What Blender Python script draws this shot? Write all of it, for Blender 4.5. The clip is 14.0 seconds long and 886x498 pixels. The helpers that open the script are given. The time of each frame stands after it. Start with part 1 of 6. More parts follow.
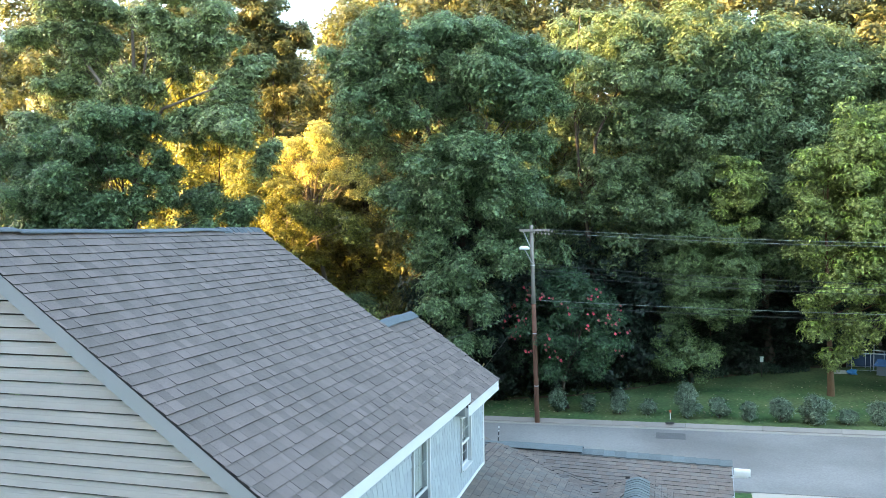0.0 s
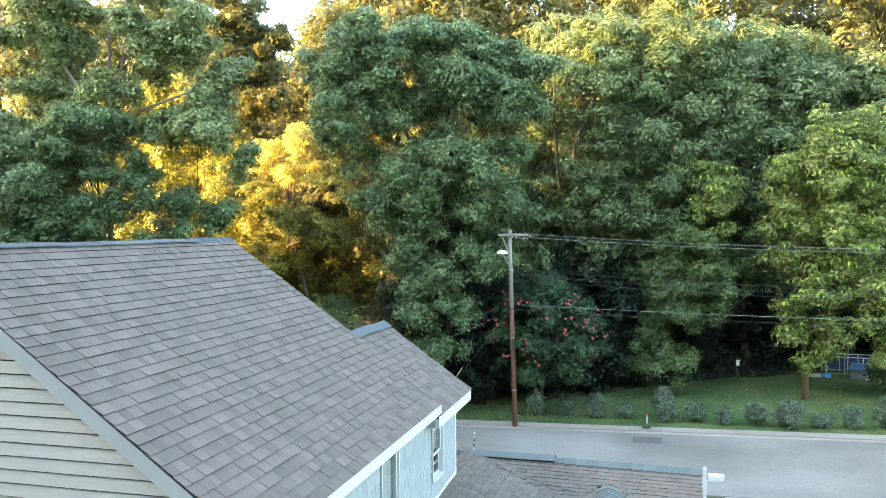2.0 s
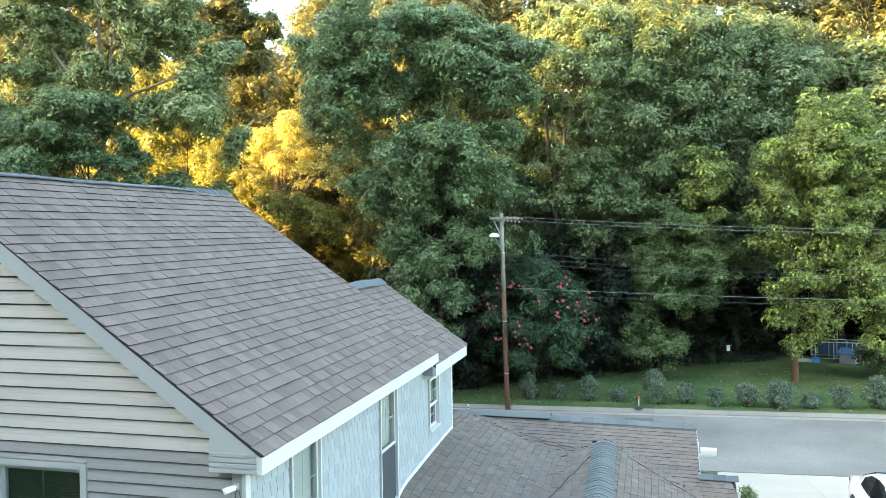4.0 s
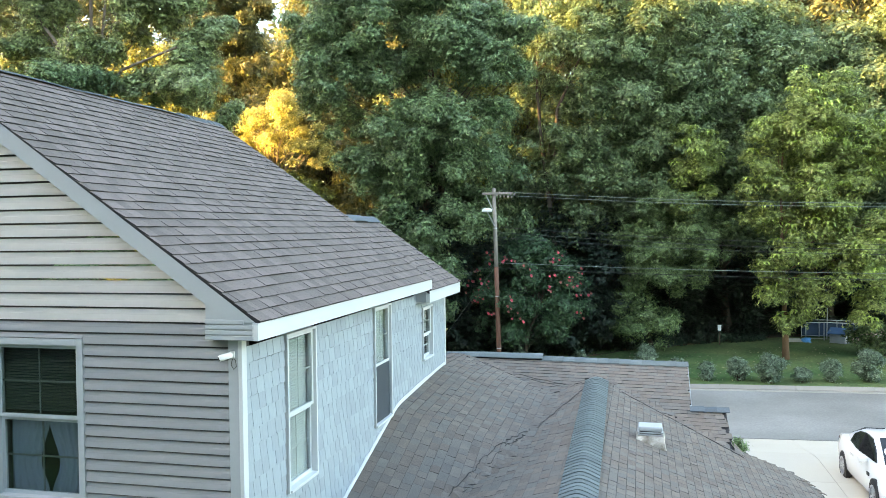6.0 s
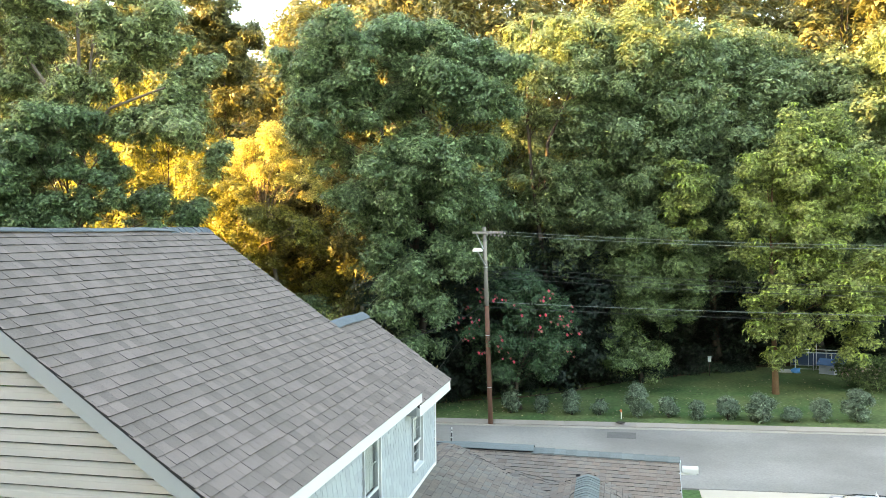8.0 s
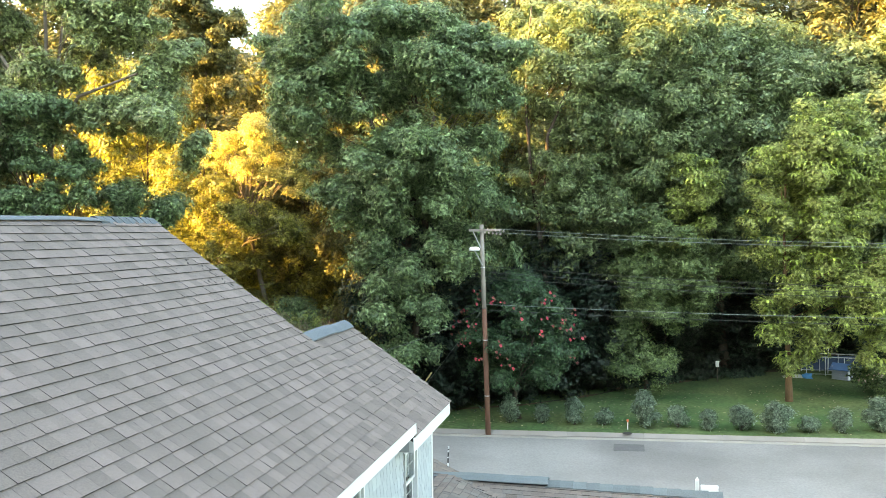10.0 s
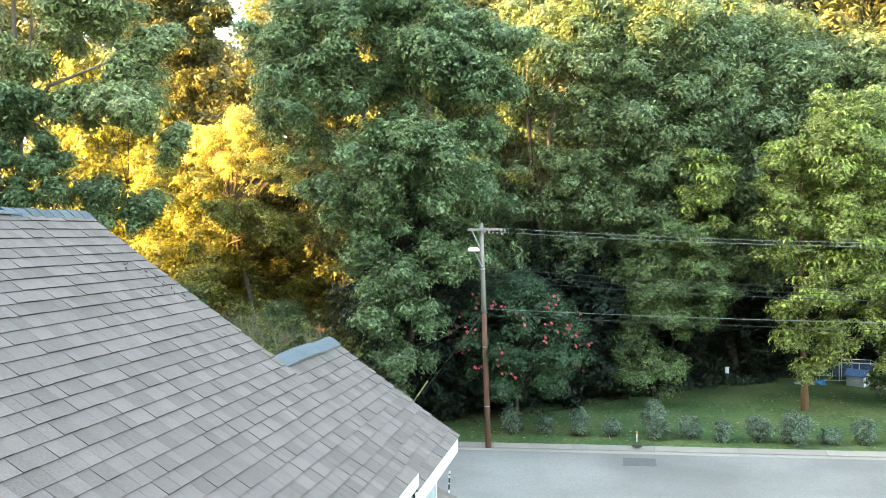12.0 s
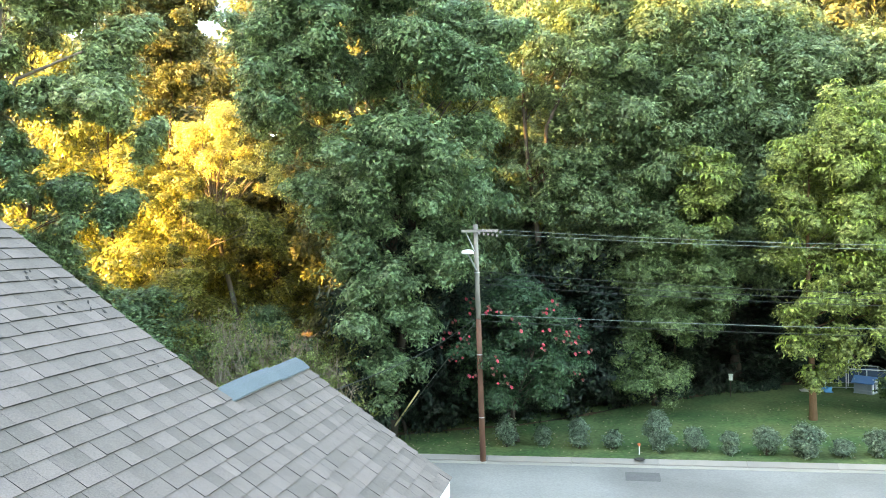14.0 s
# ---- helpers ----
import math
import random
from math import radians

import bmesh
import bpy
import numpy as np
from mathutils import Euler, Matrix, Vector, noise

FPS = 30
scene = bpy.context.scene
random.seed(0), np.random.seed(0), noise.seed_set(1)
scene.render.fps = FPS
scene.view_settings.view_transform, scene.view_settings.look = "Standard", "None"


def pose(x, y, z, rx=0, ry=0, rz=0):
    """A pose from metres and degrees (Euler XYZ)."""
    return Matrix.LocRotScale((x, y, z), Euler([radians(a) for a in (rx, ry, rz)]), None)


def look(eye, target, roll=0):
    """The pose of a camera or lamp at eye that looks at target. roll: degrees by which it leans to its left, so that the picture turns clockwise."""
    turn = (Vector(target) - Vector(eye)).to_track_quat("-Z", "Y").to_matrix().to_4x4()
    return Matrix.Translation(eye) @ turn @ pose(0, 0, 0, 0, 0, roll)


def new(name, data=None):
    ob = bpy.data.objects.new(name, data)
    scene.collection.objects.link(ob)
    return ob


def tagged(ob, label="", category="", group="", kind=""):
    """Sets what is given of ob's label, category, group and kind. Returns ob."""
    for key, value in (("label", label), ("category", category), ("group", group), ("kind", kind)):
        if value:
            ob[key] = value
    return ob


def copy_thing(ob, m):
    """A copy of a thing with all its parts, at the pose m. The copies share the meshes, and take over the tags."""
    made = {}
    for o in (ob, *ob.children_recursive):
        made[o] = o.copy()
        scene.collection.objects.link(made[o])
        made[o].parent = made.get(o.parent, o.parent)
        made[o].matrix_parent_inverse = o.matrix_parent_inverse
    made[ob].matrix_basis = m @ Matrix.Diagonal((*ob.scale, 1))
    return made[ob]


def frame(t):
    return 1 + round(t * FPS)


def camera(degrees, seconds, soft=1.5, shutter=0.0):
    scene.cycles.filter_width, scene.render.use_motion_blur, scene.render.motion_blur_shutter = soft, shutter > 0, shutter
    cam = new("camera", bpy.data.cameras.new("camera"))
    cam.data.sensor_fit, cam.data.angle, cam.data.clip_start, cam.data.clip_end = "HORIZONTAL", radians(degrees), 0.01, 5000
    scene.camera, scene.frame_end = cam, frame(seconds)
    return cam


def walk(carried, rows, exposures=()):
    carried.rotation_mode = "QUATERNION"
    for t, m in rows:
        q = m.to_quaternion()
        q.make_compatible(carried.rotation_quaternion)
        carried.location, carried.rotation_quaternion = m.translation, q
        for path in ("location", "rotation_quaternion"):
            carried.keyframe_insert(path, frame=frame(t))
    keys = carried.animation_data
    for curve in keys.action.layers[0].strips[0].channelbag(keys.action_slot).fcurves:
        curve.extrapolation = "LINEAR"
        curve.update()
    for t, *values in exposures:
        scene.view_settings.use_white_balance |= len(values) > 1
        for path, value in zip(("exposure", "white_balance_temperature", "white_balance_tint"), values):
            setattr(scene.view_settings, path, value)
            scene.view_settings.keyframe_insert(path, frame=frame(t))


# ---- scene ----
cam = camera(57.9, 14.0, soft=0.82)
PATH = [
    (0, (3.201, -5.957, 8.202), (2.636, -4.039, 8.149), -0.7),
    (0.5, (3.219, -6.006, 8.052), (2.665, -4.085, 7.994), -0.4),
    (1, (3.307, -6.009, 8.116), (2.763, -4.085, 8.06), -0.4),
    (1.5, (3.346, -5.966, 8.235), (2.813, -4.039, 8.182), -0.5),
    (2, (3.359, -5.912, 8.36), (2.837, -3.982, 8.308), -0.5),
    (2.5, (3.34, -5.867, 8.433), (2.83, -3.934, 8.382), -0.5),
    (3, (3.329, -5.875, 8.412), (2.826, -3.94, 8.363), -0.6),
    (5.3, (3.205, -6.152, 6.448), (2.718, -4.213, 6.399), -0.8),
    (5.5, (3.222, -6.13, 6.458), (2.738, -4.19, 6.410), -0.8),
    (6, (3.259, -6.096, 6.496), (2.781, -4.155, 6.447), -0.7),
    (6.5, (3.267, -6.043, 6.722), (2.795, -4.1, 6.672), -0.7),
    (7, (3.268, -6.015, 7.285), (2.802, -4.07, 7.236), -0.6),
    (7.5, (3.253, -5.984, 7.799), (2.794, -4.038, 7.751), -0.7),
    (8, (3.248, -5.948, 8.149), (2.793, -4.001, 8.103), -0.7),
    (10.5, (2.442, -3.001, 8.002), (2.009, -1.048, 7.958), -0.7),
    (11, (2.281, -2.443, 7.988), (1.851, -0.49, 7.946), -0.7),
    (11.5, (2.156, -2.137, 7.971), (1.732, -0.183, 7.925), -0.7),
    (12, (2.031, -1.716, 7.988), (1.612, 0.239, 7.944), -0.7),
    (12.5, (1.971, -1.345, 8.017), (1.554, 0.611, 7.973), -0.8),
    (13, (1.874, -0.896, 8.011), (1.462, 1.061, 7.969), -0.8),
    (13.5, (1.789, -0.433, 7.989), (1.381, 1.525, 7.95), -0.8),
    (14, (1.741, -0.15, 7.968), (1.338, 1.809, 7.929), -0.7),
]
# the clip's camera opens up and warms its picture on the way: seconds, stops, kelvin, tint
EXPOSURES = [(0, 3.55, 7050, 6), (1, 3.78, 7300, 6), (3, 3.84, 8050, 5), (5.5, 3.70, 8000, 7), (8, 3.82, 9250, 9), (11, 4.02, 8900, 7), (14, 4.2, 8450, 5)]
walk(cam, [(t, look(eye, target, roll)) for t, eye, target, roll in PATH], EXPOSURES)

# ---- world, sun, exposure ----
SUN_AZ, SUN_EL = 246.0, 17.0      # compass degrees from +y, clockwise; degrees above the horizon
world = bpy.data.worlds.new("world")
scene.world = world
world.use_nodes = True
wn = world.node_tree
sky = wn.nodes.new("ShaderNodeTexSky")
sky.sky_type = "NISHITA"
sky.sun_disc = False
sky.sun_elevation = radians(SUN_EL)
sky.sun_rotation = radians(SUN_AZ)
sky.air_density, sky.dust_density, sky.ozone_density = 1.0, 1.5, 1.0
wn.links.new(sky.outputs[0], wn.nodes["Background"].inputs[0])
wn.nodes["Background"].inputs[1].default_value = 0.15
sun_data = bpy.data.lights.new("sun", "SUN")
sun_data.energy, sun_data.angle, sun_data.color = 4.2, radians(0.55), (1.0, 0.61, 0.21)
sun = new("sun", sun_data)
a, e = radians(SUN_AZ), radians(SUN_EL)
to_sun = Vector((math.sin(a) * math.cos(e), math.cos(a) * math.cos(e), math.sin(e)))
sun.matrix_world = look(to_sun * 100, (0, 0, 0))


# ---- materials ----
def material(name, base, rough=0.8, metal=0.0, var=0.15, scale=3.0, fine=0.1, fine_scale=60.0, bump=0.2, bump_scale=80.0,
             rnd=0.0, islands=False, tint=None, stretch=(1, 1, 1), spec=0.3):
    """A procedural surface: base colour, broad and fine variation, relief, and a random shade a piece."""
    m = bpy.data.materials.new(name)
    m.use_nodes = True
    nt = m.node_tree
    b = nt.nodes["Principled BSDF"]
    b.inputs["Roughness"].default_value = rough
    b.inputs["Metallic"].default_value = metal
    b.inputs["Specular IOR Level"].default_value = spec
    co = nt.nodes.new("ShaderNodeTexCoord")
    mp = nt.nodes.new("ShaderNodeMapping")
    mp.inputs["Scale"].default_value = stretch
    nt.links.new(co.outputs["Object"], mp.inputs[0])
    if rnd:
        shift = nt.nodes.new("ShaderNodeVectorMath")
        shift.operation = "ADD"

    def noise_tex(sc, detail):
        n = nt.nodes.new("ShaderNodeTexNoise")
        n.inputs["Scale"].default_value, n.inputs["Detail"].default_value = sc, detail
        nt.links.new(mp.outputs[0], n.inputs["Vector"])
        return n

    def math_node(op, x, y):
        n = nt.nodes.new("ShaderNodeMath")
        n.operation = op
        for k, v in enumerate((x, y)):
            if isinstance(v, (int, float)):
                n.inputs[k].default_value = v
            else:
                nt.links.new(v, n.inputs[k])
        return n.outputs[0]

    big, small = noise_tex(scale, 4), noise_tex(fine_scale, 2)
    val = math_node("ADD", math_node("MULTIPLY", math_node("SUBTRACT", big.outputs[0], 0.5), 2.2 * var),
                    math_node("MULTIPLY", math_node("SUBTRACT", small.outputs[0], 0.5), 2.2 * fine))
    val = math_node("ADD", val, 1.0)
    if rnd:
        if islands:
            g = nt.nodes.new("ShaderNodeNewGeometry")
            r = g.outputs["Random Per Island"]
        else:
            r = nt.nodes.new("ShaderNodeObjectInfo").outputs["Random"]
        val = math_node("ADD", val, math_node("MULTIPLY", math_node("SUBTRACT", r, 0.5), 2 * rnd))
        # keep patterns from repeating on alike pieces
        nt.links.new(co.outputs["Object"], shift.inputs[0])
        nt.links.new(math_node("MULTIPLY", r, 50.0), shift.inputs[1])
        nt.links.new(shift.outputs[0], mp.inputs[0])
    mix = nt.nodes.new("ShaderNodeVectorMath")
    mix.operation = "SCALE"
    if tint:
        cm = nt.nodes.new("ShaderNodeMix")
        cm.data_type = "RGBA"
        cm.inputs[6].default_value, cm.inputs[7].default_value = (*base, 1), (*tint, 1)
        rm = nt.nodes.new("ShaderNodeMapRange")
        rm.inputs["From Min"].default_value, rm.inputs["From Max"].default_value = 0.38, 0.62
        n2 = noise_tex(scale * 0.6, 3)
        if rnd:
            nt.links.new(math_node("ADD", math_node("MULTIPLY", r, 0.24), math_node("ADD", math_node("MULTIPLY", n2.outputs[0], 0.5), 0.13)), rm.inputs[0])
        else:
            nt.links.new(n2.outputs[0], rm.inputs[0])
        nt.links.new(rm.outputs[0], cm.inputs[0])
        nt.links.new(cm.outputs[2], mix.inputs[0])
    else:
        mix.inputs[0].default_value = base
    nt.links.new(val, mix.inputs["Scale"])
    nt.links.new(mix.outputs[0], b.inputs["Base Color"])
    if bump:
        bp = nt.nodes.new("ShaderNodeBump")
        bp.inputs["Strength"].default_value, bp.inputs["Distance"].default_value = bump, 0.01
        nt.links.new(noise_tex(bump_scale, 3).outputs[0], bp.inputs["Height"])
        nt.links.new(bp.outputs[0], b.inputs["Normal"])
    return m


def leaf_material(name, base, tint, through_light=0.46, rough=0.4, rnd=0.36, leaf=13.0):
    """Leaves: two greens mixed leaf by leaf and clump by clump, with light that shines through."""
    m = bpy.data.materials.new(name)
    m.use_nodes = True
    nt = m.node_tree
    b = nt.nodes["Principled BSDF"]
    b.inputs["Roughness"].default_value = rough
    b.inputs["Specular IOR Level"].default_value = 0.5
    g = nt.nodes.new("ShaderNodeNewGeometry")
    co = nt.nodes.new("ShaderNodeTexCoord")
    n = nt.nodes.new("ShaderNodeTexNoise")
    n.inputs["Scale"].default_value = 0.35
    nt.links.new(co.outputs["Object"], n.inputs["Vector"])
    add = nt.nodes.new("ShaderNodeMath")
    add.operation = "MULTIPLY_ADD"
    nt.links.new(g.outputs["Random Per Island"], add.inputs[0])
    add.inputs[1].default_value = 0.5
    nt.links.new(n.outputs[0], add.inputs[2])
    rm = nt.nodes.new("ShaderNodeMapRange")
    rm.inputs["From Min"].default_value, rm.inputs["From Max"].default_value = 0.4, 1.1
    nt.links.new(add.outputs[0], rm.inputs[0])
    cm = nt.nodes.new("ShaderNodeMix")
    cm.data_type = "RGBA"
    cm.inputs[6].default_value, cm.inputs[7].default_value = (*base, 1), (*tint, 1)
    nt.links.new(rm.outputs[0], cm.inputs[0])
    sc = nt.nodes.new("ShaderNodeVectorMath")
    sc.operation = "SCALE"
    rr = nt.nodes.new("ShaderNodeMapRange")
    rr.inputs["To Min"].default_value, rr.inputs["To Max"].default_value = 1 - rnd, 1 + rnd
    nt.links.new(g.outputs["Random Per Island"], rr.inputs[0])
    vo = nt.nodes.new("ShaderNodeTexVoronoi")
    vo.inputs["Scale"].default_value = leaf
    nt.links.new(co.outputs["Object"], vo.inputs["Vector"])
    sp = nt.nodes.new("ShaderNodeSeparateColor")
    nt.links.new(vo.outputs["Color"], sp.inputs[0])
    tone = nt.nodes.new("ShaderNodeMapRange")
    tone.inputs["To Min"].default_value, tone.inputs["To Max"].default_value = 0.5, 1.5
    nt.links.new(sp.outputs[0], tone.inputs[0])
    both = nt.nodes.new("ShaderNodeMath")
    both.operation = "MULTIPLY"
    nt.links.new(rr.outputs[0], both.inputs[0])
    nt.links.new(tone.outputs[0], both.inputs[1])
    nt.links.new(both.outputs[0], sc.inputs["Scale"])
    tilt = nt.nodes.new("ShaderNodeVectorMath")
    tilt.operation = "MULTIPLY_ADD"
    nt.links.new(vo.outputs["Color"], tilt.inputs[0])
    tilt.inputs[1].default_value = (0.9, 0.9, 0.9)
    tilt.inputs[2].default_value = (-0.45, -0.45, -0.40)
    lean = nt.nodes.new("ShaderNodeVectorMath")
    nt.links.new(g.outputs["Normal"], lean.inputs[0])
    nt.links.new(tilt.outputs[0], lean.inputs[1])
    unit = nt.nodes.new("ShaderNodeVectorMath")
    unit.operation = "NORMALIZE"
    nt.links.new(lean.outputs[0], unit.inputs[0])
    nt.links.new(unit.outputs[0], b.inputs["Normal"])
    nt.links.new(cm.outputs[2], sc.inputs[0])
    nt.links.new(sc.outputs[0], b.inputs["Base Color"])
    tr = nt.nodes.new("ShaderNodeBsdfTranslucent")
    nt.links.new(sc.outputs[0], tr.inputs[0])
    mx = nt.nodes.new("ShaderNodeMixShader")
    mx.inputs[0].default_value = through_light
    nt.links.new(b.outputs[0], mx.inputs[1])
    nt.links.new(tr.outputs[0], mx.inputs[2])
    nt.links.new(mx.outputs[0], nt.nodes["Material Output"].inputs[0])
    return m


def glass_material(name):
    m = bpy.data.materials.new(name)
    m.use_nodes = True
    nt = m.node_tree
    gl = nt.nodes.new("ShaderNodeBsdfGlossy")
    gl.inputs["Roughness"].default_value = 0.02
    tp = nt.nodes.new("ShaderNodeBsdfTransparent")
    tp.inputs[0].default_value = (0.86, 0.9, 0.9, 1)
    lw = nt.nodes.new("ShaderNodeLayerWeight")
    lw.inputs[0].default_value = 0.5
    pw = nt.nodes.new("ShaderNodeMath")
    pw.operation = "POWER"
    nt.links.new(lw.outputs["Facing"], pw.inputs[0])
    pw.inputs[1].default_value = 4.0
    fr = nt.nodes.new("ShaderNodeMapRange")
    fr.inputs["To Min"].default_value, fr.inputs["To Max"].default_value = 0.05, 0.6
    nt.links.new(pw.outputs[0], fr.inputs[0])
    mx = nt.nodes.new("ShaderNodeMixShader")
    nt.links.new(fr.outputs[0], mx.inputs[0])
    nt.links.new(tp.outputs[0], mx.inputs[1])
    nt.links.new(gl.outputs[0], mx.inputs[2])
    nt.links.new(mx.outputs[0], nt.nodes["Material Output"].inputs[0])
    return m


SHINGLE = dict(rough=0.95, var=0.16, scale=2.2, fine=0.36, fine_scale=95.0, bump=0.6, bump_scale=150.0, spec=0.12)
M_SHINGLE = material("shingle_gray", (0.132, 0.113, 0.102), rnd=0.05, tint=(0.165, 0.136, 0.126), **SHINGLE)
M_SHINGLE_J = material("shingle_gray_joined", (0.132, 0.113, 0.102), rnd=0.05, islands=True, tint=(0.165, 0.136, 0.126), **SHINGLE)
M_LOW = material("shingle_brown", (0.181, 0.148, 0.125), rnd=0.22, tint=(0.117, 0.108, 0.098), **SHINGLE)
M_LOW_J = material("shingle_brown_joined", (0.181, 0.148, 0.125), rnd=0.22, islands=True, tint=(0.117, 0.108, 0.098), **SHINGLE)
M_CAP = material("ridge_cap_blue_gray", (0.093, 0.111, 0.123), rnd=0.12, **SHINGLE)
M_CORE = material("asphalt_core", (0.035, 0.033, 0.032), rough=0.95)
M_LOWCAP = material("ridge_cap_pale", (0.121, 0.144, 0.146), rnd=0.10, **SHINGLE)
M_FELT = material("roof_felt", (0.03, 0.03, 0.032), rough=0.95)
M_TRIM = material("white_trim", (0.527, 0.548, 0.548), rough=0.45, var=0.05, scale=1.5, fine=0.03, bump=0.05)
M_RAKE = material("rake_board", (0.328, 0.352, 0.359), rough=0.5, var=0.06, scale=1.2, fine=0.03, bump=0.05)
M_SIDING = material("vinyl_siding", (0.232, 0.237, 0.241), rough=0.5, var=0.06, scale=0.9, fine=0.03, fine_scale=30, bump=0.08, bump_scale=90, rnd=0.03)
M_SIDINGTOP = material("vinyl_siding_cream", (0.395, 0.385, 0.358), rough=0.5, var=0.06, scale=0.9, fine=0.03, fine_scale=30, bump=0.08, bump_scale=90, rnd=0.03)
M_SHAKE = material("shake_siding", (0.281, 0.325, 0.350), rough=0.6, var=0.05, scale=2.0, fine=0.06, fine_scale=40, bump=0.3, bump_scale=60, rnd=0.08, stretch=(1, 1, 0.12))
M_SHAKE_J = material("shake_siding_joined", (0.281, 0.325, 0.350), rough=0.6, var=0.05, scale=2.0, fine=0.06, fine_scale=40, bump=0.3, bump_scale=60, rnd=0.08, islands=True, stretch=(1, 1, 0.12))
# Near-black wall behind the siding, so that its open gaps read as shadow.
M_WALL = material("wall_shadow_backing", (0.05, 0.052, 0.055), rough=0.9)
M_ROOM = material("room_dark", (0.05, 0.05, 0.05), rough=0.9)
M_BLIND = material("blind_slat", (0.680, 0.680, 0.640), rough=0.6)
# Gable blind and grille: colours darkened for the dimness behind their glass.
M_DIMBLIND = material("blind_dim", (0.022, 0.026, 0.025), rough=0.6)
M_GRILLE = material("grille_dimmed", (0.10, 0.11, 0.11), rough=0.5)
M_SCREEN = material("insect_screen", (0.045, 0.055, 0.065), rough=0.7, bump=0.0)
M_GLASS = glass_material("window_glass")
M_ROAD = material("asphalt", (0.218, 0.218, 0.209), rough=0.9, var=0.14, scale=0.35, fine=0.22, fine_scale=14, bump=0.4, bump_scale=60, tint=(0.160, 0.159, 0.151))
M_KERB = material("kerb_concrete", (0.223, 0.208, 0.188), rough=0.9, var=0.15, scale=1.2, fine=0.1, rnd=0.08)
M_GUTTER = material("gutter_concrete", (0.288, 0.272, 0.242), rough=0.9, var=0.15, scale=1.2, fine=0.1, rnd=0.08)
M_DRIVE = material("driveway_concrete", (0.385, 0.357, 0.305), rough=0.9, var=0.08, scale=0.6, fine=0.06, rnd=0.03)
M_GRASS = material("lawn", (0.040, 0.093, 0.028), rough=0.95, var=0.38, scale=0.5, fine=0.7, fine_scale=7, bump=0.8, bump_scale=14, tint=(0.093, 0.127, 0.046))
M_WOODPOLE = material("pole_wood", (0.135, 0.068, 0.048), rough=0.85, var=0.2, scale=3, fine=0.2, stretch=(1, 1, 0.1))
M_POLETOP = material("pole_wood_grey", (0.23, 0.21, 0.19), rough=0.85, var=0.2, scale=3, fine=0.2, stretch=(1, 1, 0.1))
M_METAL = material("galvanised", (0.45, 0.46, 0.47), rough=0.45, metal=0.7, var=0.05)
M_WIRE = material("wire", (0.16, 0.19, 0.18), rough=0.6, bump=0)
M_DARKWIRE = material("dark_wire", (0.03, 0.035, 0.035), rough=0.6, bump=0)
M_BARK = material("bark", (0.070, 0.056, 0.045), rough=0.9, var=0.3, scale=2, fine=0.3, fine_scale=20, bump=0.8, bump_scale=15, stretch=(1, 1, 0.25))
M_BARKPALE = material("bark_pale", (0.16, 0.135, 0.11), rough=0.9, var=0.3, scale=2, fine=0.3, fine_scale=20, bump=0.8, bump_scale=15, stretch=(1, 1, 0.25))
M_BARKTAN = material("bark_tan", (0.165, 0.098, 0.060), rough=0.9, var=0.3, scale=2, fine=0.3, fine_scale=20, bump=0.8, bump_scale=15, stretch=(1, 1, 0.25))
M_TWIG = material("dry_twig", (0.34, 0.28, 0.21), rough=0.9, var=0.2)
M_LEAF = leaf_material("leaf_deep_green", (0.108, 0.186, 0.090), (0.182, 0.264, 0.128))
M_LEAFGREY = leaf_material("leaf_grey_green", (0.132, 0.204, 0.100), (0.204, 0.274, 0.132))
M_LEAFPALE = leaf_material("leaf_pale_green", (0.176, 0.246, 0.114), (0.268, 0.326, 0.150))
# Straw, yellow-green and yellow leaf colours carry some of the low sun's gold.
M_LEAFGOLD = leaf_material("leaf_straw_sun", (0.40, 0.40, 0.14), (0.49, 0.475, 0.18), 0.58)
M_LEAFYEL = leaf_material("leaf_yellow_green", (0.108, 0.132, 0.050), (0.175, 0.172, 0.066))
M_LEAFSUN = leaf_material("leaf_painted_sun", (0.155, 0.182, 0.046), (0.28, 0.278, 0.074))
M_LEAFWALNUT = leaf_material("leaf_soft_green", (0.200, 0.264, 0.090), (0.295, 0.352, 0.116))
# Near-black green that puts the wood's shade into the leaves themselves.
M_LEAFSHADE = leaf_material("leaf_painted_shade", (0.016, 0.038, 0.024), (0.030, 0.056, 0.036))
M_LEAFLIME = leaf_material("leaf_lime", (0.24, 0.34, 0.08), (0.36, 0.45, 0.12))
M_LEAFOLIVE = leaf_material("leaf_olive", (0.112, 0.182, 0.074), (0.178, 0.250, 0.104))
M_BUSHLEAF = leaf_material("leaf_shrub", (0.115, 0.178, 0.122), (0.190, 0.255, 0.175))
# Crape myrtle green, darkened in colour to hold the shade it stands in.
M_MYRTLE = leaf_material("leaf_myrtle_shaded", (0.036, 0.088, 0.042), (0.060, 0.122, 0.056))
# Shade at the lawn's far edge is painted into these near-black leaves.
M_EDGESHADE = leaf_material("leaf_edge_shade", (0.012, 0.027, 0.016), (0.022, 0.042, 0.024))
M_FADED = leaf_material("flower_faded", (0.24, 0.075, 0.07), (0.30, 0.12, 0.10), 0.3)
M_PINK = leaf_material("flower_pink", (0.50, 0.05, 0.085), (0.58, 0.11, 0.14), 0.3)


# ---- builders ----
def thing(name, label, category, at=(0, 0, 0), group="", kind=""):
    ob = new(name)
    ob.location = at
    ob.empty_display_size = 0.2
    return tagged(ob, label, category, group, kind)


def mesh_of(bm, name, *mats):
    me = bpy.data.meshes.new(name)
    bmesh.ops.recalc_face_normals(bm, faces=bm.faces[:])
    bm.to_mesh(me)
    bm.free()
    for mt in mats:
        me.materials.append(mt)
    return me


